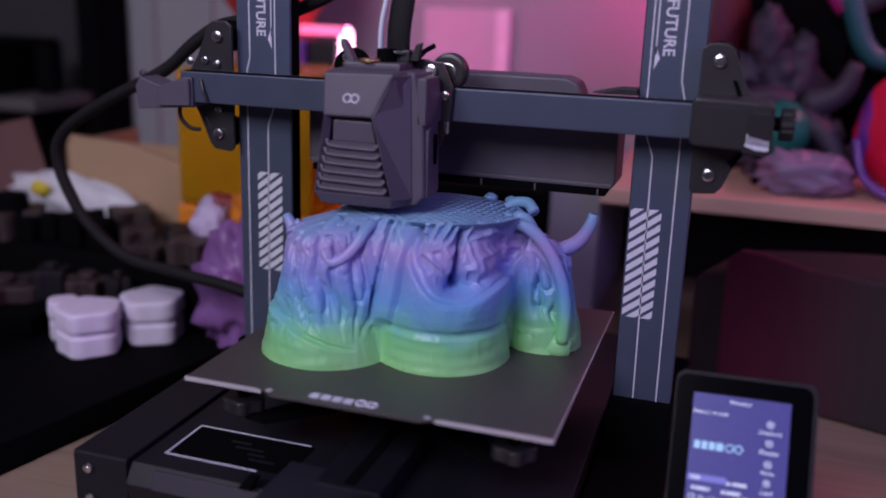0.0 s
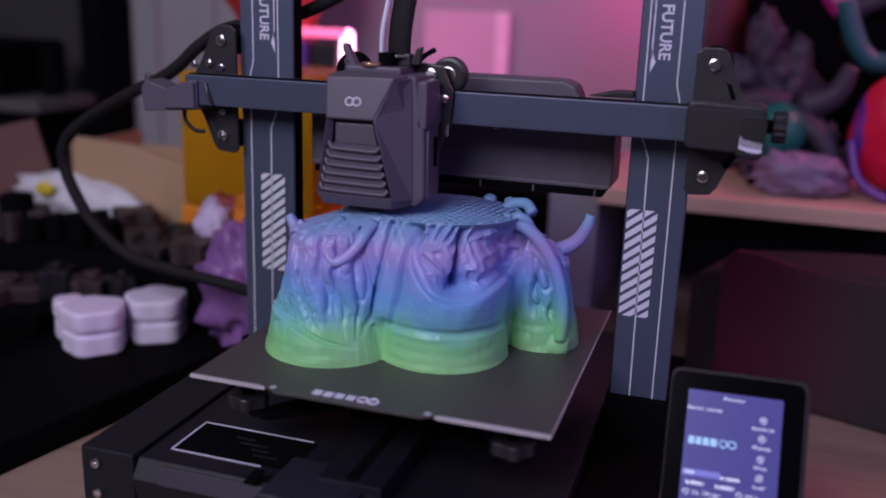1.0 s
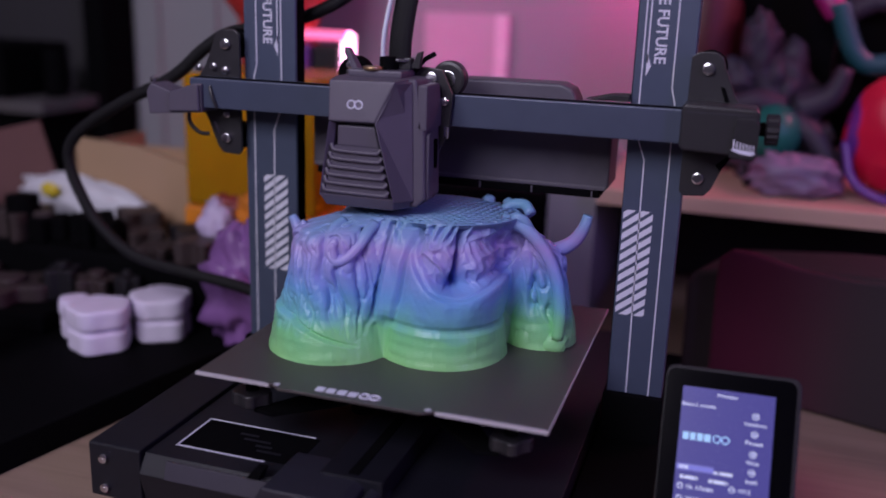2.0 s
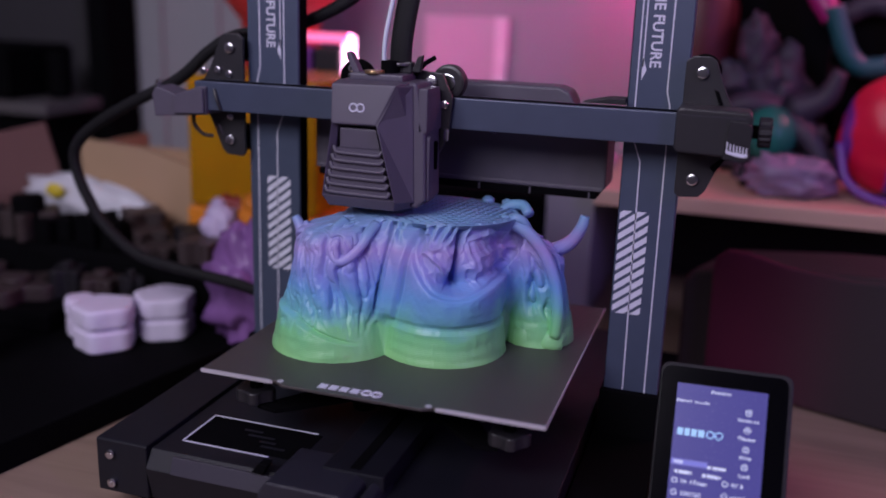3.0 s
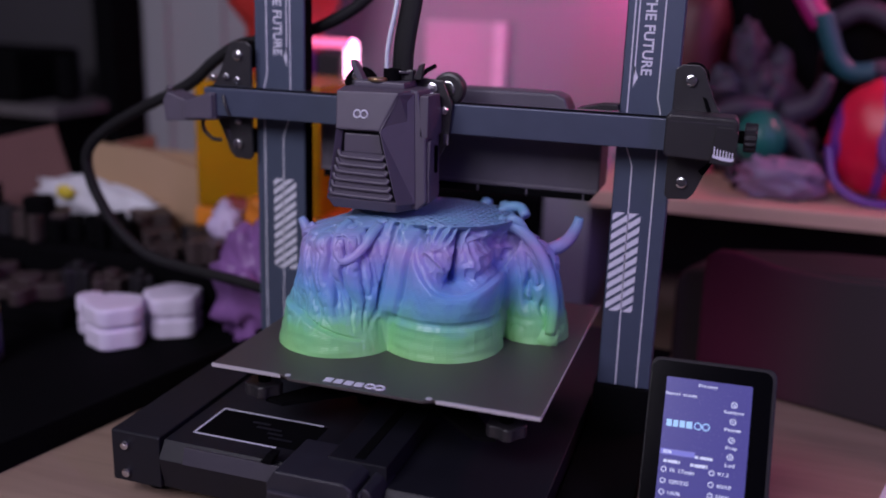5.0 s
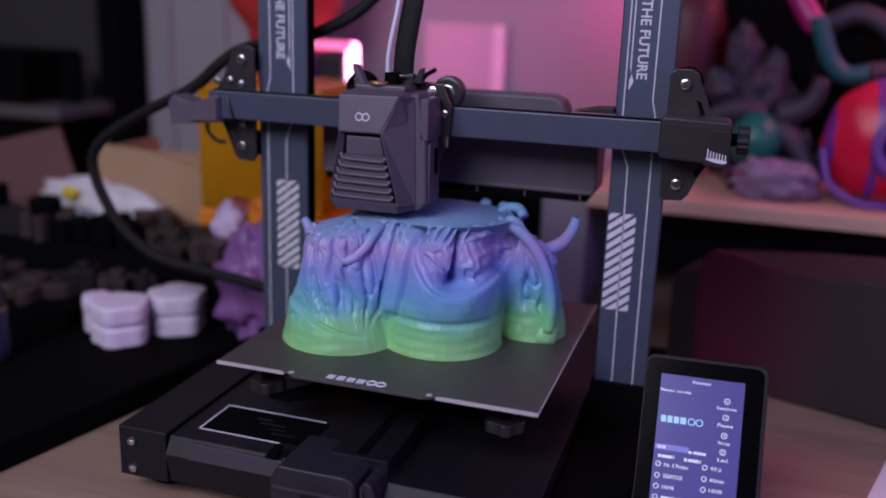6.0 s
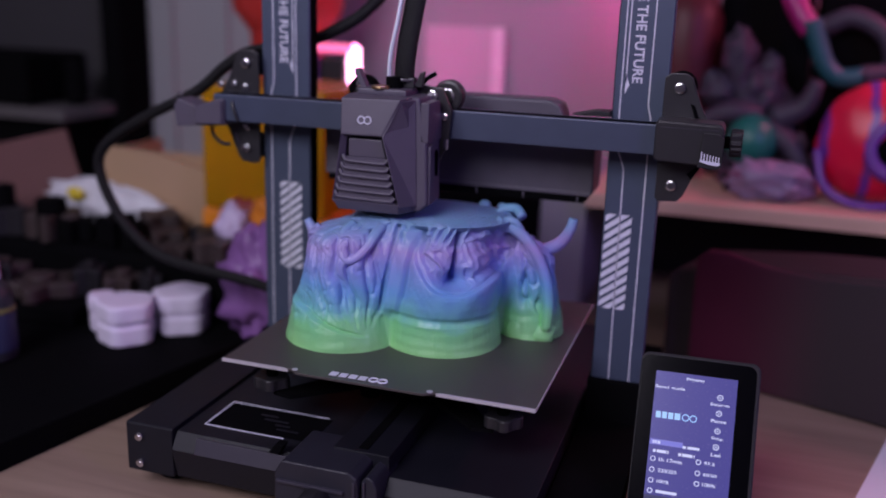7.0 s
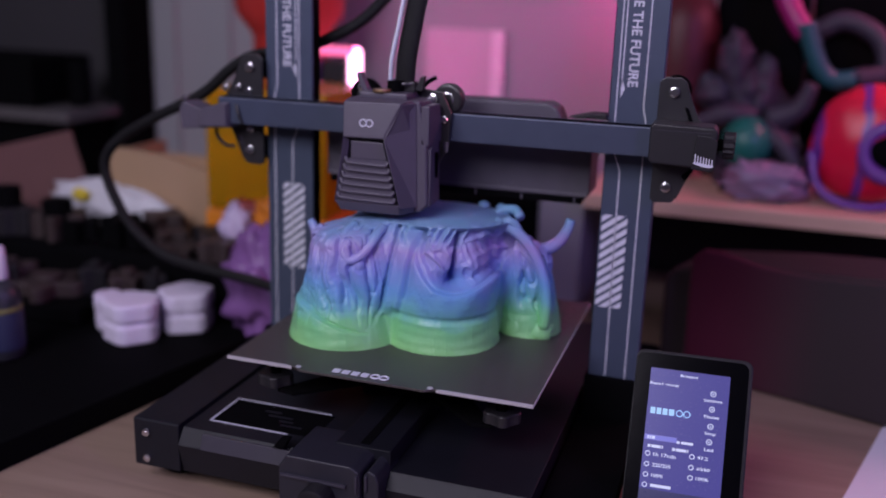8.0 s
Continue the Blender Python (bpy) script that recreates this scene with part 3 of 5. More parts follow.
loft([(HX - 0.0205, HF + 0.0004, 0.2650), (HX - 0.0230, HF + 0.0200, 0.2700), (HX - 0.0298, HF + 0.0200, 0.2110), (HX - 0.0285, HF + 0.0015, 0.2130)],
     [(HX - 0.0170, HF + 0.0060, 0.2650), (HX - 0.0170, HF + 0.0215, 0.2700), (HX - 0.0220, HF + 0.0215, 0.2110), (HX - 0.0245, HF + 0.0070, 0.2130)], ("cheek", HEAD, head))
loft([(HX - 0.0160, HF + 0.0050, 0.2620), (HX + 0.0105, HF + 0.0050, 0.2620), (HX + 0.0135, HF + 0.0055, 0.2480), (HX - 0.0165, HF + 0.0055, 0.2480)],
     [(HX - 0.0160, HF + 0.0200, 0.2620), (HX + 0.0105, HF + 0.0200, 0.2620), (HX + 0.0135, HF + 0.0200, 0.2480), (HX - 0.0165, HF + 0.0200, 0.2480)], ("recess_panel", HEAD, head))
part("recess_gap", box(HX - 0.0160, HX + 0.0110, HF + 0.0095, HF + 0.0160, 0.2625, 0.2655), RUBBER, head)
for k in range(6):
    z = 0.2462 - 0.0056 * k
    w = 0.0013 * k
    rib = [(HX - 0.0197 - w, HF + 0.0040, z + 0.0030), (HX - 0.0185 - w, HF + 0.0030, z + 0.0006), (HX - 0.0160 - w, HF + 0.0026, z - 0.0008), (HX - 0.002, HF + 0.0024, z - 0.0012),
           (HX + 0.0120 + 0.95 * w, HF + 0.0026, z - 0.0014), (HX + 0.0142 + 0.95 * w, HF + 0.0030, z - 0.0006), (HX + 0.0156 + 0.95 * w, HF + 0.0042, z + 0.0014)]
    part("slat", tube(rib, 0.0015, 10, 5), HEAD, head, smooth=True)
part("grille_back", prism([(HX - 0.0185, 0.2482), (HX + 0.0140, 0.2482), (HX + 0.0225, 0.2110), (HX - 0.0255, 0.2110)], "y", HF + 0.0036, HF + 0.0150), HEAD, head)
loft([(HX - 0.0282, HF + 0.0015, 0.2150), (HX + 0.0260, HF + 0.0015, 0.2150), (HX + 0.0240, HF + 0.0060, 0.2065), (HX - 0.0250, HF + 0.0060, 0.2065)],
     [(HX - 0.0292, HF + 0.0220, 0.2150), (HX + 0.0340, HF + 0.0220, 0.2150), (HX + 0.0320, HF + 0.0220, 0.2065), (HX - 0.0225, HF + 0.0220, 0.2065)], ("lower_lip", HEAD, head))
# emblem of two rings
em = bmesh.new()
for dx in (-0.0026, 0.0026):
    torus((HX - 0.0020 + dx, HF + 0.0014, 0.2765), (0, -1, 0.16), 0.0026, 0.0006, 24, 6, em)
part("emblem", em, PRINTED, head, "pale two-ring emblem")
# side vent, ribs and mount
part("side_rib", prism([(HF + 0.0230, 0.2120), (HF + 0.0230, 0.2560), (HF + 0.0250, 0.2580), (HF + 0.0320, 0.2580), (HF + 0.0320, 0.2120)], "x", HX + 0.0380, HX + 0.0430, 0.0008), HEAD, head)
pts = [(-0.0440 + 0.0022 * math.cos(a), (0.2340 if math.sin(a) < 0 else 0.2500) + 0.0022 * math.sin(a)) for a in (2 * math.pi * k / 20 for k in range(20))]
part("side_slot", prism(pts, "x", HX + 0.0380, HX + 0.0425), RUBBER, head)
part("side_block", prism([(-0.066, 0.2600), (-0.066, 0.2900), (-0.040, 0.2900), (-0.034, 0.2740), (-0.034, 0.2600)], "x", HX + 0.0355, HX + 0.0420, 0.0010), HEAD, head)
part("mount_plate", prism([(HX + 0.0150, 0.2420), (HX + 0.0410, 0.2420), (HX + 0.0480, 0.2560), (HX + 0.0500, 0.2820), (HX + 0.0420, 0.2985), (HX + 0.0240, 0.3000), (HX + 0.0100, 0.2950), (HX - 0.0300, 0.2950), (HX - 0.0340, 0.2250)], "y", -0.0350, -0.0320, 0.0008), BRACKET, head, "black mounting plate")
for x, z, r in ((0.0345, 0.2925, 0.0045), (0.0445, 0.2770, 0.0032), (-0.0260, 0.2985, 0.0030)):
    screw(head, (HX + x, -0.0352, z), (0, -1, 0), r)
part("bright_post", cyl((HX + 0.0470, -0.0370, 0.2560), (0, 0, 1), 0.0020, 0.0080, 12), STEEL, head)
whl = part("guide_wheel", cyl((HX + 0.0430, -0.0205, 0.2915), (0, -1, 0), 0.0125, 0.0110, 32, 0.0025), BRACKET, head, "black guide wheel")
part("bearing", cyl((HX + 0.0430, -0.0205, 0.2915), (0, -1, 0), 0.0060, 0.0125, 24, 0.0005), STEEL, whl)
part("guide_wheel", cyl((HX - 0.0280, -0.0205, 0.2915), (0, -1, 0), 0.0125, 0.0110, 32, 0.0025), RUBBER, head)
# top: clamp, lever, nozzle
part("top_deck", box(HX - 0.0160, HX + 0.0230, -0.0640, -0.0360, 0.2930, 0.2980, 0.0015), HEAD, head)
part("brass_collar", cyl((HX + 0.0010, -0.0600, 0.2990), (0, 0, 1), 0.0070, 0.0022, 24, 0.0005), material("brass", (0.55, 0.38, 0.20), 0.35, metal=1.0), head, "brass collar")
part("lever", prism([(HX - 0.0150, 0.2960), (HX - 0.0100, 0.2960), (HX - 0.0180, 0.3110), (HX - 0.0215, 0.3120), (HX - 0.0210, 0.3070)], "y", -0.0580, -0.0500, 0.0010), HEAD, head, "grey release lever")
part("tube_collar", cyl((HX + 0.0085, -0.0500, 0.3020), (0, 0, 1), 0.0065, 0.0090, 20, 0.001), RUBBER, head)
part("cable_clamp", box(HX + 0.0050, HX + 0.0235, -0.0480, -0.0400, 0.2980, 0.3060, 0.0012), BRACKET, head)
part("clamp_prong", prism([(HX + 0.0210, 0.2990), (HX + 0.0290, 0.2990), (HX + 0.0310, 0.3110), (HX + 0.0270, 0.3095), (HX + 0.0250, 0.3040)], "y", -0.0460, -0.0420, 0.0007), BRACKET, head)
part("clamp_tie", torus((HX + 0.0140, -0.0440, 0.3045), (0.05, 0, 1), 0.0078, 0.0011, 24, 6), STEEL, head)
part("heat_block", box(HX - 0.0100, HX + 0.0100, -0.0650, -0.0450, 0.2035, 0.2070, 0.0008), BRACKET, head)
part("nozzle", cyl((HX, -0.0550, 0.2018), (0, 0, 1), 0.0012, 0.0040, 12, r2=0.004), material("nozzle_brass", (0.5, 0.35, 0.15), 0.4, metal=1.0), head)
part("cable_sleeve", tube([(HX + 0.0140, -0.0440, 0.3000), (HX + 0.0150, -0.0445, 0.3200), (HX + 0.0180, -0.0420, 0.3450), (HX + 0.0240, -0.036, 0.3800), (HX + 0.0420, -0.02, 0.4300), (HX + 0.08, 0.02, 0.47)], 0.0080, 16, 8, flat=0.55), CABLE, head, "flat black braided cable sleeve")
part("filament_tube", tube([(HX + 0.0040, -0.0500, 0.2990), (HX + 0.0048, -0.0510, 0.3200), (HX + 0.0090, -0.0490, 0.3450), (HX + 0.0150, -0.043, 0.3800), (HX + 0.0330, -0.027, 0.4300), (HX + 0.07, 0.013, 0.475)], 0.0016, 10), PTFE, head, "white filament tube")
part("top_wire", tube([(HX + 0.024, -0.040, 0.2970), (HX + 0.028, -0.034, 0.3040), (HX + 0.034, -0.028, 0.3085)], 0.0018, 8), RUBBER, head)

# thick cable from behind the left upright, looping round the left side
part("wiring_loom", tube([(-0.0700, 0.060, 0.3780), (-0.0980, 0.045, 0.3470), (-0.1340, 0.034, 0.3270), (-0.1650, 0.028, 0.3190), (-0.1950, 0.024, 0.3130), (-0.2180, 0.022, 0.2990), (-0.2470, 0.022, 0.2760), (-0.3000, 0.025, 0.2510),
    (-0.3430, 0.028, 0.2270), (-0.3620, 0.029, 0.2080), (-0.3640, 0.030, 0.1880), (-0.3540, 0.030, 0.1630), (-0.3360, 0.030, 0.1370), (-0.3000, 0.030, 0.1130), (-0.2450, 0.032, 0.1030), (-0.1950, 0.036, 0.0950), (-0.1500, 0.05, 0.075), (-0.13, 0.07, 0.05)], 0.0051, 14, 8), CABLE, printer, "thick black cable loom looping beside the frame")
for x0, x1 in ((-0.1400, -0.1290), (0.1340, 0.1460)):
    part("rear_rail", box(x0, x1, 0.0155, 0.0200, 0.050, 0.530, 0.001), RUBBER, printer, "black rail behind the upright")

# ---------------------------------------------------------------- touch screen
SM = Matrix.Translation((0.1879, -0.090, 0.1176)) @ Matrix.Rotation(radians(3), 4, "Z") @ Matrix.Rotation(radians(62), 4, "X")
# local axes: x runs right, y up the screen, z out of it; the lit area is 0..0.055 by -0.095..0
screen = thing("touch_screen", (0.215, -0.10, 0.0), "lit blue printer touch screen in a black tilted case", "touch screen")
case = []
for cx, cy, a0 in ((0.0640, 0.0070, 0), (-0.0050, 0.0070, 90), (-0.0050, -0.118, 180), (0.0640, -0.118, 270)):
    case += [(cx + 0.006 * math.cos(radians(a0 + 15 * k)), cy + 0.006 * math.sin(radians(a0 + 15 * k))) for k in range(7)]
part("case", moved(prism(case, "z", -0.0150, -0.0012, 0.0012, 2), SM), GRILLE, screen, "black plastic case")
inner = [(0.0285 + (x - 0.0295) * 0.955, -0.0555 + (y + 0.0555) * 0.965) for x, y in case]
part("front_glass", moved(prism(inner, "z", -0.0014, -0.0004, 0.0002, 1), SM), BEZEL, screen, "black glass front")
disp = part("display", moved(box(0, 0.0550, -0.0950, 0, -0.0005, 0.0), SM), SCREEN, screen, "lit blue-violet display")


def on_screen(text, x, y, w, h, name="lettering", mat=GLYPH):
    lettering(text, w, h, SM @ Matrix.Translation((x, y, 0.0001)), 0.0001, disp, name, mat)


def bars(x, y, widths, h=0.0017, gap=0.0009, mat=GLYPH, name="text_bar"):
    bm = bmesh.new()
    for w in widths:
        box(x, x + w, y, y + h, 0.0001, 0.0002, bm=bm)
        x += w + gap
    part(name, moved(bm, SM), mat, disp)


on_screen("Printing", 0.0210, -0.0052, 0.0120, 0.0027)
on_screen("Bene1 gcode", 0.0005, -0.0125, 0.0200, 0.0026)
for word, y, w in (("Settings", -0.0200, 0.0128), ("Pause", -0.0308, 0.0102), ("Stop", -0.0428, 0.0076), ("Led", -0.0536, 0.0062)):
    on_screen(word, 0.0445 - w / 2, y, w, 0.0026 if word in ("Stop", "Settings") else 0.0023)
    part("icon", moved(torus((0.0443, y + 0.0064, 0.0001), (0, 0, 1), 0.0017, 0.00035, 20, 5), SM), GLYPH, disp)
    part("icon_dot", moved(cyl((0.0443, y + 0.0064, 0.0001), (0, 0, 1), 0.0006, 0.0002, 12), SM), GLYPH, disp)
bars(0.0025, -0.0325, (0.0034, 0.0032, 0.0034, 0.0038), 0.0045, 0.0009, MARK, "screen_mark")
for x in (0.0226, 0.0277):
    part("mark_ring", moved(torus((x, -0.0303, 0.0001), (0, 0, 1), 0.0021, 0.0004, 22, 5), SM), MARK, disp)
part("progress_bar", moved(box(0.0005, 0.0225, -0.0510, -0.0473, 0.0000, 0.0001), SM), SCREEN_BAR, disp)
bars(0.0022, -0.0502, (0.0012, 0.0012, 0.0020), 0.0020, 0.0004)
bars(0.0225, -0.0512, (0.0022, 0.0080), 0.0018, 0.0010)
bars(0.0030, -0.0562, (0.0020, 0.0065, 0.0008), 0.0020, 0.0006)
bars(0.0200, -0.0566, (0.0020, 0.0070, 0.0008), 0.0020, 0.0006)
on_screen("1h 17min", 0.0075, -0.0620, 0.0155, 0.0026)
on_screen("220/225", 0.0075, -0.0692, 0.0125, 0.0025)
on_screen("97.2", 0.0375, -0.0600, 0.0070, 0.0023)
on_screen("100%", 0.0075, -0.0764, 0.0080, 0.0023)
on_screen("60/60", 0.0375, -0.0675, 0.0090, 0.0023)
on_screen("100%", 0.0375, -0.0742, 0.0085, 0.0023)
bars(0.0075, -0.0832, (0.0140,), 0.0020)
for y in (-0.0606, -0.0680, -0.0752, -0.0822):
    part("icon", moved(torus((0.0036, y, 0.0001), (0, 0, 1), 0.0015, 0.00035, 18, 5), SM), GLYPH, disp)
for y in (-0.0588, -0.0662, -0.0732):
    part("icon", moved(torus((0.0338, y, 0.0001), (0, 0, 1), 0.0015, 0.00035, 18, 5), SM), GLYPH, disp)
part("bottom_panel", moved(box(0.0, 0.0550, -0.0950, -0.0850, 0.0001, 0.0002), SM), material("dim_panel", (0.02, 0.02, 0.05), 0.3, emit=srgb(36, 38, 82), emit_power=0.9), disp)
part("stand", prism([(-0.120, 0.0), (-0.126, 0.012), (-0.084, 0.085), (-0.072, 0.085), (-0.065, 0.012), (-0.065, 0.0)], "x", 0.190, 0.240, 0.001), BASE, screen, "black stand behind the screen")
part("status_light", cyl((0.183, -0.083, 0.1255), (0, -0.5, 0.86), 0.0018, 0.0014, 12), material("red_led", (0.3, 0.01, 0.03), 0.3, emit=(0.8, 0.02, 0.08), emit_power=0.6), screen, "small red status light")


# ---------------------------------------------------------------- the print on the bed
def printed_figure():
    """Half-finished figure: three round lobes with folds, a bowl with two pads, open infill on top."""
    z0, h = 0.1051, 0.0950
    # round lobes in plan, anticlockwise: (x, y, radius)
    lobes = [(-0.057, -0.051, 0.0450), (0.018, -0.030, 0.0465), (0.079, 0.016, 0.0275), (0.035, 0.035, 0.045), (-0.030, 0.010, 0.058)]
    o = Vector((0.004, -0.012))
    nt, nz = 760, 190
    # radius over height: the flared side lobe, the banded middle lobe, the rest
    flared = [(0.0, 1.02), (0.03, 1.01), (0.10, 0.965), (0.20, 0.90), (0.30, 0.845), (0.50, 0.785), (0.70, 0.74), (0.84, 0.695), (0.93, 0.62), (1.0, 0.52)]
    banded = [(0.0, 1.0), (0.04, 0.985), (0.16, 0.955), (0.235, 0.94), (0.265, 0.905), (0.285, 0.90), (0.315, 0.935), (0.38, 0.945), (0.46, 0.93), (0.56, 0.89), (0.70, 0.82), (0.84, 0.73), (0.93, 0.63), (1.0, 0.52)]
    plain = [(0.0, 1.0), (0.04, 0.985), (0.12, 0.95), (0.30, 0.88), (0.50, 0.83), (0.70, 0.77), (0.84, 0.70), (0.93, 0.62), (1.0, 0.52)]

    def f(u, prof):
        for (a, p), (b, q) in zip(prof, prof[1:]):
            if u <= b:
                return p + (q - p) * (u - a) / (b - a)
        return prof[-1][1]

    def ramp(v, width):
        return max(0.0, min(1.0, v / width))
    # the outline: the free arc of each lobe, one after the other
    line = []
    for n, (cx, cy, r) in enumerate(lobes):
        free = []
        for k in range(720):
            a = 2 * math.pi * k / 720
            x, y = cx + r * math.cos(a), cy + r * math.sin(a)
            free.append(all(m == n or math.hypot(x - ex, y - ey) > er for m, (ex, ey, er) in enumerate(lobes)))
        k = next(k for k in range(720) if free[k] and not free[k - 1])
        while free[k % 720]:
            line.append((n, 2 * math.pi * k / 720))
            k += 1
    step = [0.0]
    for (n, a), (m, b) in zip(line, line[1:] + line[:1]):
        step.append(step[-1] + (lobes[n][2] * (b - a) if n == m else 0.0005))
    outline, k = [], 0
    for j in range(nt):
        want = step[-1] * j / nt
        while step[k + 1] < want:
            k += 1
        outline.append(line[k])

    def even(vs, w):
        return [sum((vs[(j + m) % nt] for m in range(-w, w + 1)), Vector((0, 0))) / (2 * w + 1) for j in range(nt)]
    normals = [v.normalized() for v in even([Vector((math.cos(a), math.sin(a))) for _, a in outline], 12)]
    verts, faces = [], []
    for i in range(nz + 1):
        u = i / nz
        by_lobe = {0: f(u, flared), 1: f(u, banded)}
        other = f(u, plain)
        ring = []
        for n, a in outline:
            cx, cy, r = lobes[n]
            k = by_lobe.get(n, other)
            c = o + (Vector((cx, cy)) - o) * (0.84 + 0.16 * k)
            ring.append(c + r * k * Vector((math.cos(a), math.sin(a))))
        ring = even(ring, 3 + int(9 * ramp(u - 0.22, 0.15)))
        for j in range(nt):
            q = ring[j]
            n = outline[j][0]
            # towards the top the body draws in to one oval
            d = q - o
            left = max(0.0, min(1.0, 0.5 - 0.9 * d.x / d.length))
            t = max(0.0, min(1.0, (u - 0.62 - 0.24 * left) / (0.38 - 0.24 * left)))
            t = t * t * (3 - 2 * t) if left < 0.5 else t * t
            if n == 1 and d.y < 0:
                t = ramp(u - 0.80, 0.20) ** 2
            e = q - Vector((o.x - 0.002, o.y + 0.006))
            oval = Vector((o.x - 0.002, o.y + 0.006)) + e / math.hypot(e.x / 0.062, e.y / 0.048)
            q = q * (1 - t) + oval * t
            x, y, z = q.x, q.y, u * h
            front = y < -0.004
            r = 0.0
            g = ramp(u - (0.30 if n == 1 else 0.20 if n == 2 else 0.15), 0.14 if n in (1, 2) else 0.26)
            # the neckline of the bowl, the slanting strap beside it
            px, pz = (x - 0.0370) / 0.0340, min(z - 0.096, 0.0) / 0.0470
            e = math.hypot(px, pz) if front else 9.0
            sx = -0.0130 + 0.17 * (z - 0.032)
            strap = ramp(0.0078 - abs(x - sx), 0.0016) * front * ramp(u - 0.24, 0.10)
            bowl = front * ramp(x - sx - 0.004, 0.004) * ramp(0.073 - x, 0.005)
            rough = g * (1 - 0.94 * bowl) * (1 - 0.92 * strap)
            wx = 0.007 * noise.noise(Vector((x * 48 + 3.3, y * 48, z * 40)))
            wz = 0.012 * noise.noise(Vector((x * 48, y * 48 + 7.7, z * 44 + 1.3)))
            tall = noise.noise(Vector(((x + wx) * 74 + 0.31, (y + wx) * 74 + z * 9, (z + wz) * 15 + x * 21 + 0.7)))
            fold = 1 - min(1.0, abs(tall) * 3.2)
            mid = noise.noise(Vector(((x + wx) * 165 + z * 40, y * 165 + 0.37, (z + wz) * 52 + x * 30 + 0.9)))
            wrinkle = 1 - min(1.0, abs(mid) * 3.0)
            swell = noise.noise(Vector((x * 52 + 9.3 + z * 13, y * 52 + 0.6, z * 34 + x * 19)))
            chip = noise.noise(Vector((x * 420, y * 420, z * 300)))
            right = 1.0 + 0.7 * (x > 0.062)
            r += rough * (0.0008 - 0.0040 * fold ** 2 * right - 0.0012 * wrinkle ** 2 * right + 0.0034 * swell + 0.0003 * chip)
            # layered, slightly uneven band at the foot
            r += (1 - g) * (0.0006 * noise.noise(Vector((x * 40, y * 40, z * 190))) + 0.0003 * noise.noise(Vector((x * 300, y * 300, z * 90))))
            if front:
                if e < 1.6 and z < 0.0945:
                    inside = ramp(1 - e, 0.10)
                    pad = 0.0
                    for cx, rz in ((0.0215, 0.0270), (0.0530, 0.0300)):
                        w = ((x - cx) / 0.0153) ** 2 + ((z - 0.0760) / rz) ** 2
                        pad = max(pad, (1 - w) ** 0.5 if w < 1 else 0.0)
                    vein = 1 - min(1.0, abs(noise.noise(Vector((x * 130 + 2.0 + wz * 90, 0.4, z * 95 + x * 60)))) * 3.4)
                    mark = 0.0026 * vein + 0.0020 * swell + 0.0010 * wrinkle
                    r += inside * ((0.0118 * pad - 0.0145) * ramp(0.0985 - z, 0.016) + mark * min(1.0, 2.0 * pad))
                    r -= 0.0085 * inside * math.exp(-((x - 0.0390) / 0.0085) ** 2 - ((z - 0.0560) / 0.0070) ** 2)
                    r -= 0.0035 * inside * math.exp(-((x - 0.0372) / 0.0022) ** 2)
                    # crease along the neckline, the hem a little proud
                    r -= 0.0014 * math.exp(-((e - 1.015) / 0.020) ** 2) - 0.0034 * ramp(e - 1.02, 0.02) * ramp(1.5 - e, 0.40) * ramp(0.088 - z, 0.02)
                    # pleats under the rim
                    r += 0.0024 * ramp(z - 0.080, 0.008) * math.sin(x * 900 + 3 * wx * 400)
                # soft drapes on the bowl
                r += 0.0002 * g * bowl * chip + 0.0016 * g * bowl * (e > 1) * noise.noise(Vector(((x - 0.2 * z) * 90, 0.7, z * 26)))
                # the strap lies on top, with a crease on both sides
                r += 0.0034 * strap * (u < 0.95)
                r -= 0.0026 * g * math.exp(-((x - sx - 0.0086) / 0.0012) ** 2) + 0.0030 * g * math.exp(-((x - sx + 0.0086) / 0.0014) ** 2)
                # a sash sloping round the flared lobe's foot
                if x < -0.02:
                    zz = 0.036 - 0.36 * (x + 0.100) + 1.6 * (x + 0.060) ** 2
                    r += 0.0034 * ramp(zz - z, 0.0012) * ramp(-0.024 - x, 0.016) * ramp(z - 0.002, 0.02)
                    r -= 0.0018 * math.exp(-((z - zz - 0.0006) / 0.0008) ** 2) * ramp(-0.024 - x, 0.016)
            r *= 1 - t ** 6
            q = q + normals[j] * r
            verts.append((q.x, q.y + BED, z0 + z))
    for i in range(nz):
        for j in range(nt):
            k = (j + 1) % nt
            faces.append((i * nt + j, i * nt + k, (i + 1) * nt + k, (i + 1) * nt + j))
    # a lower flat cap inside the rim
    top = nz * nt
    mid = Vector((o.x - 0.002, o.y + BED + 0.006, z0 + h))
    for s, dz in ((0.97, 0.0), (0.955, -0.0032), (0.02, -0.0032)):
        start = len(verts)
        for j in range(nt):
            q = mid + (Vector(verts[nz * nt + j]) - mid) * s
            verts.append((q.x, q.y, z0 + h + dz))
        for j in range(nt):
            k = (j + 1) % nt
            faces.append((top + j, top + k, start + k, start + j))
        top = start
    faces.append(tuple(top + j for j in range(nt)))
    bm = bmesh.new()
    vs = [bm.verts.new(v) for v in verts]
    for q in faces:
        bm.faces.new([vs[i] for i in q])
    b = BED
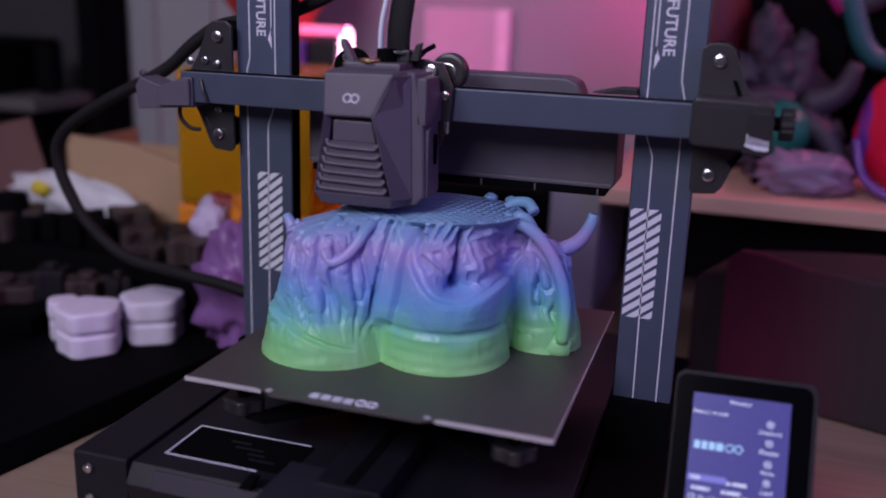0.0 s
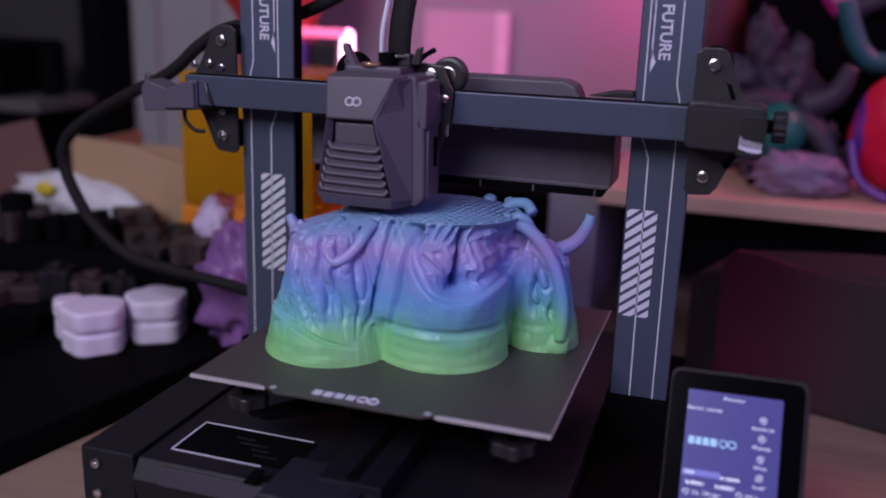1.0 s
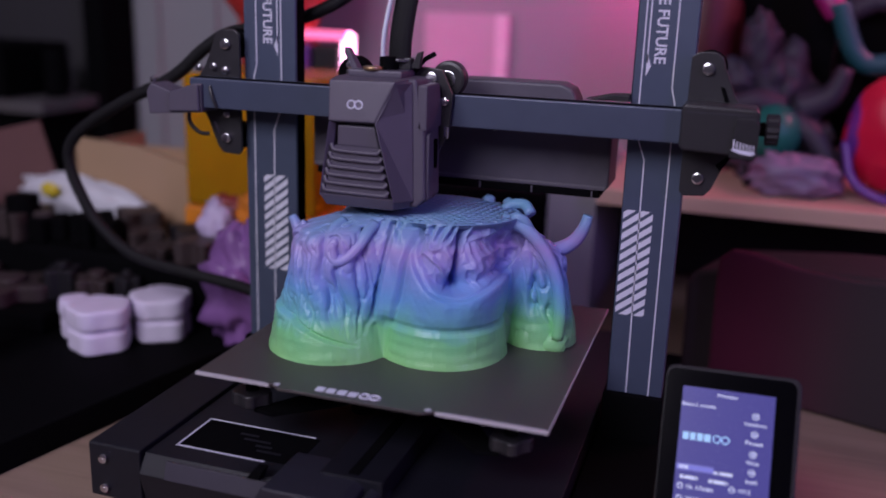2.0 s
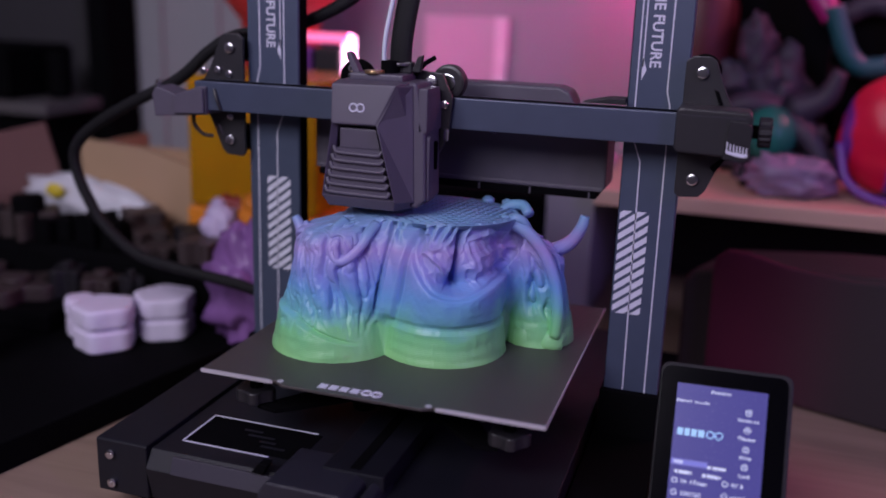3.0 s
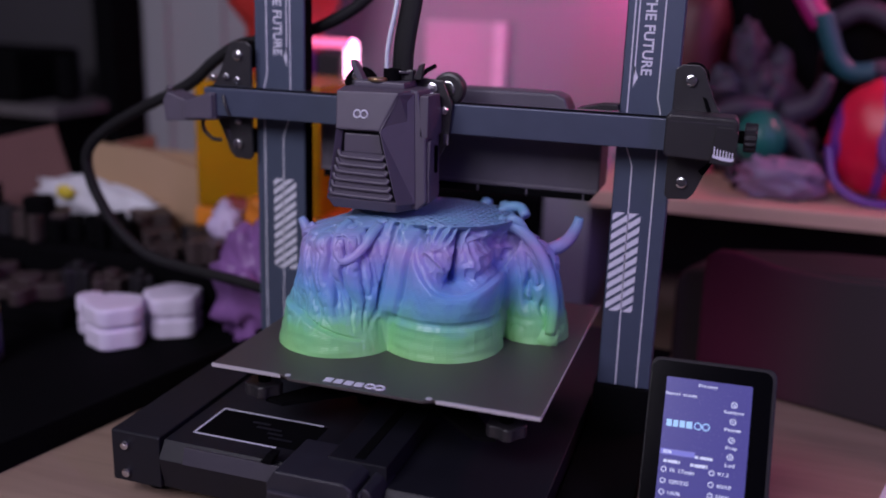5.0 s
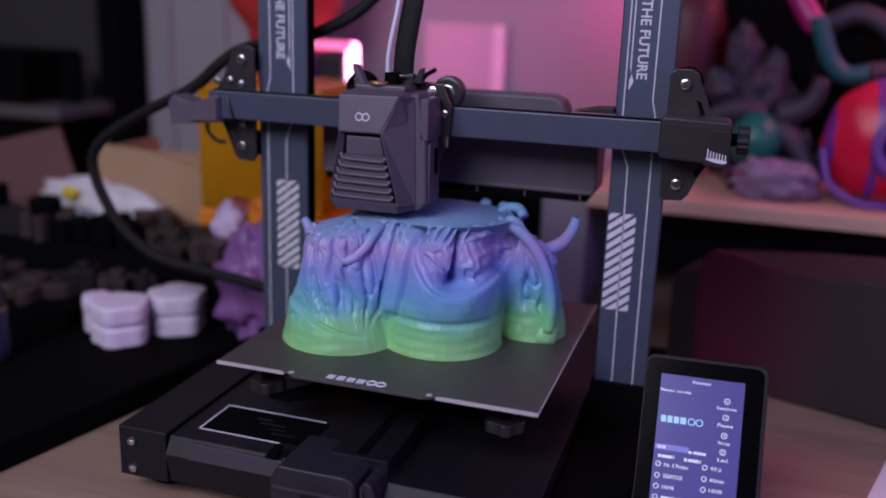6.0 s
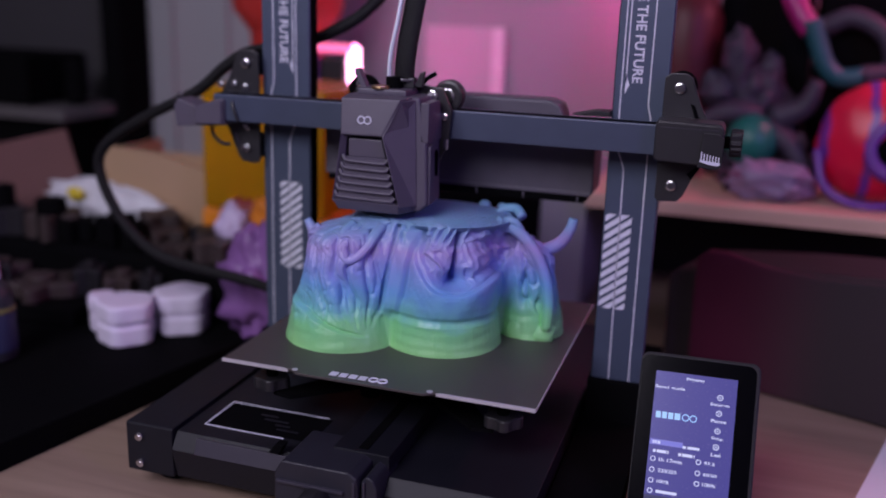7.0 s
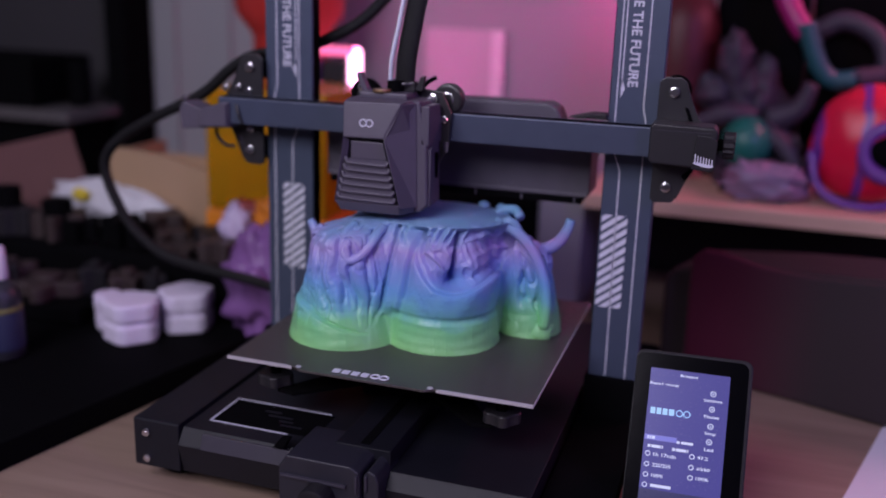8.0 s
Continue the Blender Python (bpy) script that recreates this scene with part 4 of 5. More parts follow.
    # open infill: thin walls crossing in three directions
    for turn in (20, 80, 140):
        ca, sa = math.cos(radians(turn)), math.sin(radians(turn))
        for k in range(-13, 14):
            off = 0.0058 * k + 0.001
            # the chord of the oval on this line
            A = (ca / 0.059) ** 2 + (sa / 0.0455) ** 2
            B = 2 * (-sa * off * ca / 0.059 ** 2 + ca * off * sa / 0.0455 ** 2)
            C = (sa * off / 0.059) ** 2 + (ca * off / 0.0455) ** 2 - 1
            if B * B - 4 * A * C > 0:
                ta, tb = [(-B + g * math.sqrt(B * B - 4 * A * C)) / (2 * A) for g in (-1, 1)]
                pts = [(mid.x + t * ca - (off + w) * sa, mid.y + t * sa + (off + w) * ca) for t, w in ((ta, -0.0007), (tb, -0.0007), (tb, 0.0007), (ta, 0.0007))]
                prism(pts, "z", z0 + h - 0.0033, z0 + h + 0.0004, bm=bm)
    # horns, the long strand, the hanging loop and lumps on the rim
    tube([(0.070, 0.030 + b, 0.166), (0.086, 0.024 + b, 0.171), (0.099, 0.020 + b, 0.180), (0.106, 0.018 + b, 0.192), (0.108, 0.018 + b, 0.2005)], 0.0066, 12, 6, 0.0036, bm=bm)
    tube([(0.052, -0.008 + b, 0.198), (0.069, -0.007 + b, 0.192), (0.083, -0.006 + b, 0.178), (0.0930, -0.006 + b, 0.158), (0.0970, -0.006 + b, 0.136), (0.0960, -0.006 + b, 0.114)], 0.0046, 14, 6, bm=bm)
    tube([(-0.072, -0.054 + b, 0.168), (-0.080, -0.053 + b, 0.181), (-0.085, -0.051 + b, 0.188), (-0.090, -0.049 + b, 0.194)], 0.0068, 12, 6, 0.0030, bm=bm)
    tube([(-0.083, -0.052 + b, 0.182), (-0.079, -0.055 + b, 0.189), (-0.077, -0.055 + b, 0.193)], 0.0042, 10, 6, 0.0022, bm=bm)
    tube([(-0.047, -0.056 + b, 0.197), (-0.050, -0.067 + b, 0.192), (-0.049, -0.075 + b, 0.182), (-0.044, -0.077 + b, 0.1740), (-0.037, -0.074 + b, 0.1765), (-0.031, -0.068 + b, 0.184), (-0.028, -0.062 + b, 0.191), (-0.026, -0.052 + b, 0.196)], 0.0042, 14, 6, flat=0.75, bm=bm)
    tube([(0.046, 0.020 + b, 0.197), (0.052, 0.020 + b, 0.2025), (0.062, 0.018 + b, 0.2035), (0.068, 0.012 + b, 0.199)], 0.0040, 12, 6, bm=bm)
    tube([(0.058, -0.004 + b, 0.196), (0.062, -0.008 + b, 0.200), (0.068, -0.007 + b, 0.198), (0.072, -0.003 + b, 0.190)], 0.0034, 10, 6, bm=bm)
    for x, y, z, w, n in ((0.058, 0.030, 0.199, 0.006, 1), (0.046, 0.036, 0.200, 0.005, 2), (-0.052, 0.006, 0.197, 0.006, 3), (-0.060, -0.012, 0.195, 0.005, 4), (0.030, 0.038, 0.2005, 0.005, 5)):
        blob((x, y + b, z), (w, w, 0.0035), 0.4, 3, n, 12, 8, bm)
    # faceted chunk at the foot of the small lobe
    blob((0.0745, -0.0060 + b, 0.110), (0.0095, 0.0050, 0.0130), 0.55, 2.6, 17, 8, 6, bm)
    blob((0.0930, -0.0030 + b, 0.110), (0.0110, 0.0080, 0.0080), 0.35, 2.2, 19, 9, 7, bm)
    ob = part("printed_figure", bm, FILAMENT, None, smooth=True)
    return tagged(ob, "half-finished rainbow 3D print in green, blue and purple with open infill", "3d print")


printed_figure()

# ---------------------------------------------------------------- things behind and beside the printer
# shelf unit on the desk behind, to the right
unit = thing("shelf_unit", (0.45, 0.42, 0.0), "low wooden shelf standing on the desk against the wall", "shelf")
part("board", box(0.066, 0.98, 0.315, 0.595, 0.140, 0.157, 0.0015), SHELF, unit, "light wooden shelf board")
part("side_panel", box(0.010, 0.064, 0.34, 0.58, 0.0, 0.156, 0.002), WALL, unit, "grey side panel")
part("side_panel", box(0.94, 0.97, 0.34, 0.58, 0.0, 0.1395, 0.002), BLACK, unit)
part("back_panel", box(0.066, 0.94, 0.575, 0.585, 0.0, 0.1395), BLACK, unit)

crate = thing("black_crate", (-0.09, 0.39, 0.0), "matt black crate on the desk behind the printer", "crate")
part("body", box(-0.185, 0.006, 0.335, 0.450, 0.0005, 0.128, 0.004), RUBBER, crate)
part("lid", box(-0.188, 0.008, 0.332, 0.453, 0.1285, 0.142, 0.003), RUBBER, crate)
MAROON = material("dark_maroon_to_grey", (0.080, 0.013, 0.032), 0.8, vary=0.3, scale=8, spec=0.15)


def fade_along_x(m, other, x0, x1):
    """A colour that gives way to another between two places along x."""
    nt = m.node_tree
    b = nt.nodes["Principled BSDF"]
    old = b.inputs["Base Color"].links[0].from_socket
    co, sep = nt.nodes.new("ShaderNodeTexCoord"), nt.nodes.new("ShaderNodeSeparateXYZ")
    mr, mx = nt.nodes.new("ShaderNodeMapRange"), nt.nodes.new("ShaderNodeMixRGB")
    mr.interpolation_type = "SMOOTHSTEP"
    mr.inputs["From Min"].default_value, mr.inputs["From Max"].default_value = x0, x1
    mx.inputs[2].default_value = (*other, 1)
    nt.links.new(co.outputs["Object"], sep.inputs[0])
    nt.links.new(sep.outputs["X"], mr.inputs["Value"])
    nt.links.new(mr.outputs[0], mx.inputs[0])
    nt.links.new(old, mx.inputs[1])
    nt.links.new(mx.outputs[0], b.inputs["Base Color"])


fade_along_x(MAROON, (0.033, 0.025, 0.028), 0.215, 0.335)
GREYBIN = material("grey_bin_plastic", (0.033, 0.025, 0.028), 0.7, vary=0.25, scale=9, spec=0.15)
rot = Matrix.Translation((0.284, 0.181, 0)) @ Matrix.Rotation(radians(-20), 4, "Z")
bin_ = thing("storage_bin", (0.36, 0.19, 0.0), "dark grey storage bin with a partly maroon front", "storage bin")
pts = [(-0.121, 0.001), (-0.123, 0.094), (-0.114, 0.106), (-0.09, 0.112), (0.0, 0.126), (0.10, 0.137), (0.30, 0.139), (0.30, 0.001)]
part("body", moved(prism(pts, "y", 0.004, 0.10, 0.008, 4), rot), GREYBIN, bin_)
# thin sheet over the bin's front, maroon turning grey to the right
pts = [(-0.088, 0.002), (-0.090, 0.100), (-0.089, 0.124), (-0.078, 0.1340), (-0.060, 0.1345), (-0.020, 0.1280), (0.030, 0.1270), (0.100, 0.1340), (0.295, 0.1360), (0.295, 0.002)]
part("bin_front", moved(prism(pts, "y", -0.006, 0.0035, 0.0030, 3), rot), MAROON, bin_, "front sheet, maroon at the left, passing into dark grey at the right", smooth=True)

paper = tagged(part("paper_sheet", moved(box(0, 0.21, 0, 0.297, 0.0003, 0.0012), Matrix.Translation((0.325, -0.055, 0)) @ Matrix.Rotation(radians(-17), 4, "Z")), material("white_paper", (0.72, 0.70, 0.76), 0.7, vary=0.03)), "blank white sheet of paper on the desk", "paper")

# figures on the shelf
GREYP = material("grey_violet_print", (0.038, 0.028, 0.050), 0.6, vary=0.3, scale=30, bump=0.4, fine=500)
TEALP = material("teal_print", (0.009, 0.135, 0.105), 0.4, vary=0.15)
VIOLETP = material("violet_print", (0.14, 0.04, 0.29), 0.4, vary=0.2)
def striped(name, a, b):
    """Print in two colours, in upright bands."""
    m = material(name, a, 0.38, vary=0.2, scale=20)
    nt = m.node_tree
    bsdf = nt.nodes["Principled BSDF"]
    co = nt.nodes.new("ShaderNodeTexCoord")
    wv = nt.nodes.new("ShaderNodeTexWave")
    wv.bands_direction = "X"
    wv.inputs["Scale"].default_value, wv.inputs["Distortion"].default_value, wv.inputs["Detail Scale"].default_value = 7.0, 0.9, 6.0
    rp = nt.nodes.new("ShaderNodeValToRGB")
    rp.color_ramp.elements[0].position, rp.color_ramp.elements[0].color = 0.04, (*b, 1)
    rp.color_ramp.elements[1].position, rp.color_ramp.elements[1].color = 0.16, (*a, 1)
    nt.links.new(co.outputs["Object"], wv.inputs["Vector"])
    nt.links.new(wv.outputs["Fac"], rp.inputs[0])
    nt.links.new(rp.outputs[0], bsdf.inputs["Base Color"])
    return m


STRIPED = striped("red_violet_bands", (0.64, 0.006, 0.045), (0.15, 0.03, 0.28))
MAGP = material("magenta_print", (0.36, 0.015, 0.16), 0.4, vary=0.2)
DRED = material("dark_red_print", (0.070, 0.004, 0.009), 0.5, vary=0.2)
SH = 0.157


def dragon():
    bm = blob((0.262, 0.455, SH + 0.020), (0.060, 0.035, 0.024), 0.5, 3.0, 1)
    tube([(0.268, 0.45, SH + 0.02), (0.258, 0.445, SH + 0.055), (0.240, 0.44, SH + 0.085), (0.222, 0.44, SH + 0.115), (0.208, 0.435, SH + 0.150), (0.206, 0.43, SH + 0.172)], 0.024, 14, 6, 0.010, bm=bm)
    tube([(0.24, 0.43, SH + 0.085), (0.215, 0.42, SH + 0.090), (0.190, 0.42, SH + 0.082), (0.172, 0.42, SH + 0.070)], 0.017, 12, 6, 0.008, bm=bm)
    tube([(0.262, 0.43, SH + 0.085), (0.290, 0.425, SH + 0.100), (0.302, 0.42, SH + 0.130)], 0.018, 12, 6, 0.008, bm=bm)
    tube([(0.25, 0.42, SH + 0.075), (0.276, 0.41, SH + 0.060), (0.294, 0.405, SH + 0.035), (0.304, 0.40, SH + 0.006)], 0.013, 12, 6, 0.010, bm=bm)
    tube([(0.23, 0.43, SH + 0.03), (0.218, 0.42, SH + 0.02), (0.212, 0.415, SH + 0.007)], 0.014, 12, 6, 0.008, bm=bm)
    blob((0.236, 0.452, SH + 0.095), (0.036, 0.024, 0.058), 0.45, 2.4, 41, bm=bm)
    blob((0.215, 0.440, SH + 0.150), (0.018, 0.018, 0.034), 0.45, 2.6, 42, bm=bm)
    blob((0.196, 0.440, SH + 0.112), (0.022, 0.016, 0.022), 0.45, 2.6, 43, bm=bm)
    for k in range(7):
        blob((0.205 + 0.014 * k, 0.43, SH + 0.150 - 0.016 * k), (0.010, 0.008, 0.016), 0.5, 4, k, 12, 8, bm)
    return tagged(part("dragon_figure", bm, GREYP, smooth=True), "grey-violet printed dragon figure on the shelf", "figure")


dragon()
tagged(part("dark_block", box(0.212, 0.262, 0.398, 0.430, SH, SH + 0.030, 0.003), RUBBER), "matt black block on the shelf", "block")
tagged(part("teal_ball", lathe((0.2380, 0.412, SH + 0.0303), [(0.010, 0.0), (0.021, 0.006), (0.028, 0.018), (0.029, 0.030), (0.025, 0.045), (0.013, 0.057), (0.001, 0.060)]), TEALP, smooth=True), "teal printed ball resting on a black block", "ball")


def mask():
    """A round red mask with a violet rim and a dark opening."""
    m = thing("printed_mask", (0.355, 0.40, SH), "red and violet printed mask with a dark opening", "mask")
    c = Vector((0.374, 0.405, SH + 0.0685))
    part("shell", blob(c, (0.068, 0.040, 0.0665), 0.06, 2.0, 3, 40, 24), STRIPED, m, "glossy red and violet shell", smooth=True)
    part("rim", torus((0.387, 0.366, SH + 0.065), (-0.15, -1, 0.1), 0.027, 0.0085, 36, 10), VIOLETP, m, "violet rim", smooth=True)
    part("lower_rim", tube([(0.308, 0.388, SH + 0.058), (0.318, 0.374, SH + 0.022), (0.345, 0.362, SH + 0.0060), (0.385, 0.360, SH + 0.006), (0.41, 0.37, SH + 0.02)], 0.0048, 10, 8), VIOLETP, m, "violet lower rim", smooth=True)
    part("opening", blob((0.388, 0.3655, SH + 0.065), (0.024, 0.006, 0.018), 0.05, 2, 5, 24, 14), RUBBER, m, "dark opening", smooth=True)


mask()
TEALD = material("dark_teal_print", (0.014, 0.085, 0.105), 0.45, vary=0.2)
snake = thing("articulated_snake", (0.30, 0.48, SH), "magenta and teal printed articulated snake draped above the shelf", "figure")
part("tail", tube([(0.252, 0.47, SH + 0.262), (0.262, 0.46, SH + 0.228), (0.276, 0.45, SH + 0.202), (0.289, 0.445, SH + 0.184)], 0.013, 12, 8), MAGP, snake, "magenta tail", smooth=True)
part("belly", tube([(0.288, 0.44, SH + 0.196), (0.297, 0.44, SH + 0.172), (0.308, 0.44, SH + 0.148), (0.324, 0.44, SH + 0.134), (0.348, 0.44, SH + 0.136)], 0.011, 12, 8), TEALD, snake, "teal middle", smooth=True)
part("coil", tube([(0.348, 0.45, SH + 0.136), (0.380, 0.46, SH + 0.145), (0.372, 0.47, SH + 0.180), (0.335, 0.48, SH + 0.200), (0.30, 0.49, SH + 0.185)], 0.012, 12, 8), GREYP, snake, "grey coil", smooth=True)
part("support", box(0.300, 0.420, 0.50, 0.56, SH + 0.0005, SH + 0.235, 0.006), RUBBER, snake, "black box behind it")
vase = thing("red_vase", (0.150, 0.47, SH), "dark red rounded vase on the shelf", "vase")
part("body", lathe((0.150, 0.47, SH), [(0.020, 0), (0.030, 0.02), (0.038, 0.08), (0.044, 0.14), (0.042, 0.19), (0.030, 0.23)]), DRED, vase, smooth=True)
part("neck", lathe((0.150, 0.47, SH + 0.2302), [(0.029, 0), (0.024, 0.012), (0.028, 0.024)]), DRED, vase, smooth=True)
bbox = thing("black_box", (0.24, 0.54, SH), "tall matt black box on the shelf", "box")
part("body", box(0.186, 0.295, 0.50, 0.58, SH, SH + 0.222, 0.004), RUBBER, bbox)
part("lid", box(0.184, 0.297, 0.498, 0.582, SH + 0.2225, SH + 0.25, 0.004), RUBBER, bbox)
tagged(part("printed_scrap", blob((0.262, 0.366, SH + 0.021), (0.044, 0.022, 0.022), 0.55, 3.2, 8), material("pale_violet_print", (0.22, 0.16, 0.26), 0.5, vary=0.3, scale=40), smooth=True), "pale violet printed scrap on the shelf", "scrap")

# pink lamps and pale panel on the wall
panel = thing("wall_panel", (-0.165, 0.60, 0.24), "pale square panel with a bright edge on the wall", "panel")
PANEL = material("pale_panel", (0.50, 0.42, 0.50), 0.6, vary=0.04)
part("board", box(-0.226, -0.106, 0.590, 0.599, 0.215, 0.325, 0.002), PANEL, panel)
part("edge_strip", box(-0.124, -0.106, 0.584, 0.5905, 0.215, 0.325, 0.002), material("edge_white", (0.75, 0.66, 0.74), 0.5), panel, "white edge strip")
LAMP = material("pink_white_lamp", (0.9, 0.6, 0.8), 0.4, emit=(1.0, 0.45, 0.75), emit_power=6.0)
PINKGLOW = material("pink_lamp_side", (0.9, 0.4, 0.6), 0.4, emit=(1.0, 0.10, 0.32), emit_power=1.3)
lamp = thing("pink_lamp", (-0.285, 0.43, 0.13), "small cube lamp glowing pink-white", "lamp")
part("body", box(-0.315, -0.2780, 0.42, 0.455, 0.232, 0.283, 0.003), BLACK, lamp, "black lamp body")
part("light_panel", prism([(-0.278, 0.250), (-0.278, 0.295), (-0.274, 0.300), (-0.269, 0.300), (-0.264, 0.295), (-0.264, 0.250)], "y", 0.428, 0.440, 0.002), LAMP, lamp, "glowing white-pink panel")
part("light_bar", box(-0.325, -0.268, 0.412, 0.427, 0.2905, 0.301, 0.003), PINKGLOW, lamp, "glowing pink bar")
part("light_side", box(-0.338, -0.318, 0.415, 0.44, 0.235, 0.284, 0.003), VIOLETP, lamp, "violet side")
part("stand", box(-0.312, -0.280, 0.425, 0.455, 0.0, 0.2315, 0.002), BLACK, lamp)
bar = thing("light_bar", (0.150, 0.52, 0.157), "upright pink light bar against the wall", "lamp")
part("tube", box(0.138, 0.152, 0.515, 0.530, 0.17, 0.42, 0.003), PINKGLOW, bar, "glowing pink tube")
part("stand", box(0.132, 0.158, 0.505, 0.54, 0.158, 0.170, 0.002), BLACK, bar)

# red spool and amber cover behind the left upright
tagged(part("red_bowl", lathe((-0.370, 0.44, 0.0), [(0.050, 0.0), (0.050, 0.31), (0.055, 0.318), (0.072, 0.340), (0.082, 0.40), (0.084, 0.46)], 40), material("red_plastic", (0.50, 0.035, 0.03), 0.45, vary=0.12), smooth=True), "red plastic bowl on a tall red foot", "bowl")
amber = thing("amber_cover", (-0.29, 0.22, 0.0), "translucent amber plastic printer cover", "printer cover")
AMBER = glass("amber_acrylic", (0.66, 0.35, 0.015), 0.25)
part("shell", box(-0.358, -0.205, 0.20, 0.34, 0.1205, 0.262, 0.006), AMBER, amber, "amber acrylic shell")
part("base", box(-0.360, -0.203, 0.198, 0.342, 0.0, 0.1200, 0.004), material("orange_base", (0.80, 0.26, 0.02), 0.5), amber, "orange printed base")

# left: dark cabinet, cardboard, clutter
cab = thing("dark_cabinet", (-0.85, 0.48, 0.0), "dark cabinet with a pale shelf edge", "cabinet")
part("body", box(-1.20, -0.735, 0.42, 0.595, 0.0, 0.170, 0.004), RUBBER, cab)
part("shelf_edge", box(-1.20, -0.715, 0.40, 0.595, 0.1705, 0.187, 0.002), material("grey_edge", (0.09, 0.083, 0.087), 0.6), cab, "pale grey shelf edge")
part("back", box(-1.20, -0.745, 0.55, 0.595, 0.1875, 0.55, 0.003), material("dark_grey_board", (0.038, 0.037, 0.040), 0.7, vary=0.15, scale=6, spec=0.2), cab, "dark grey back board")
part("post", box(-0.7348, -0.7000, 0.52, 0.595, 0.0, 0.55, 0.003), RUBBER, cab)
part("drawer_unit", box(-1.00, -0.785, 0.41, 0.545, 0.188, 0.262, 0.006), RUBBER, cab)
part("bottle", cyl((-0.748, 0.47, 0.222), (0, 0, 1), 0.016, 0.068, 20, 0.006), RUBBER, cab)

CARD = material("cardboard", (0.42, 0.28, 0.17), 0.8, vary=0.12, scale=12)
CARD_RED = material("reddish_cardboard", (0.135, 0.062, 0.060), 0.8, vary=0.12, scale=12)
carton = thing("cardboard_box", (-0.45, 0.27, 0.0), "open brown cardboard box", "box")
part("front", prism([(-0.520, 0.001), (-0.520, 0.176), (-0.44, 0.172), (-0.345, 0.148), (-0.345, 0.001)], "y", 0.232, 0.240), CARD, carton)
part("side", box(-0.524, -0.5205, 0.232, 0.36, 0.001, 0.168), CARD, carton)
part("back", box(-0.520, -0.345, 0.356, 0.360, 0.001, 0.150), CARD, carton)
part("flap", moved(box(0, 0.12, 0, 0.004, 0, 0.13), Matrix.Translation((-0.640, 0.19, 0.040)) @ Matrix.Rotation(radians(18), 4, "Z") @ Matrix.Rotation(radians(-14), 4, "Y")), CARD_RED, carton, "folded reddish flap")

# low black tray with white lobed pieces, black organiser behind it
RT = Matrix.Translation((-0.2865, -0.1744, 0)) @ Matrix.Rotation(radians(-12.8), 4, "Z")
tray = thing("black_tray", (-0.45, 0.0, 0.0), "low matt black tray lying on the desk", "tray")
part("floor_plate", moved(box(-0.42, -0.001, -0.20, 0.30, 0.0002, 0.020, 0.002), RT), RUBBER, tray)
part("rim", moved(box(-0.0005, 0.004, -0.20, 0.30, 0.0002, 0.024, 0.0015), RT), RUBBER, tray, "raised black rim")
part("rim", moved(box(-0.42, 0.004, 0.3005, 0.305, 0.0002, 0.024, 0.0015), RT), RUBBER, tray, "raised black rim")
WHITEC = material("white_plastic", (0.74, 0.68, 0.84), 0.5, vary=0.08)


def lobed(x, y, r, lobes, depth, turn=0.0, n=60):
    """A round outline with lobes."""
    return [(x + r * (1 + depth * math.cos(lobes * a + turn)) * math.cos(a), y + r * (1 + depth * math.cos(lobes * a + turn)) * math.sin(a)) for a in (2 * math.pi * q / n for q in range(n))]


def white_lobed_piece(x, y, r, h, lobes, turn):
    """A low, solid lobed piece with a groove round its middle."""
    z = 0.0203
    bm = prism(lobed(x, y, r, lobes, 0.065, turn), "z", z, z + 0.46 * h, 0.0030, 3)
    prism(lobed(x, y, r * 0.90, lobes, 0.065, turn), "z", z + 0.45 * h, z + 0.55 * h, bm=bm)
    prism(lobed(x, y, r * 1.03, lobes, 0.065, turn), "z", z + 0.54 * h, z + h, 0.0045, 3, bm)
    return tagged(part("white_lobed_piece", bm, WHITEC), "low lobed white plastic piece with a groove round it", "jar", "white jars on the tray")


white_lobed_piece(-0.3440, 0.030, 0.0275, 0.042, 5, 0.6)
white_lobed_piece(-0.3110, 0.0780, 0.0275, 0.042, 5, 1.9)
white_lobed_piece(-0.3850, 0.046, 0.0140, 0.038, 4, 0.2)

org = thing("black_organiser", (-0.36, 0.12, 0.0203), "black plastic organiser full of dark parts", "organiser")
part("body", box(-0.62, -0.265, 0.112, 0.200, 0.0204, 0.083, 0.006), RUBBER, org)
part("inner_wall", box(-0.60, -0.275, 0.105, 0.1115, 0.030, 0.078, 0.002), RUBBER, org)
part("front_step", box(-0.60, -0.412, 0.030, 0.1045, 0.0204, 0.040, 0.003), RUBBER, org)
random.seed(4)
DBROWN = material("dark_brown_plastic", (0.040, 0.027, 0.027), 0.5, vary=0.3, scale=40)
for k in range(13):
    x = -0.60 + 0.0280 * k
    y = random.uniform(0.125, 0.185)
    r = random.uniform(0.016, 0.027)
    hh = random.uniform(0.008, 0.034)
    lobe = random.choice((3, 4, 5, 6))
    pts = [(x + r * (1 + 0.28 * math.cos(lobe * a)) * math.cos(a), y + r * (1 + 0.28 * math.cos(lobe * a)) * math.sin(a)) for a in (2 * math.pi * q / 40 for q in range(40))]
    tagged(part("knob", prism(pts, "z", 0.0832, 0.0832 + hh, 0.0012, 1), random.choice((RUBBER, BLACK, DBROWN, DBROWN))), "dark lobed plastic knob on the organiser", "knob", "knobs on the organiser")
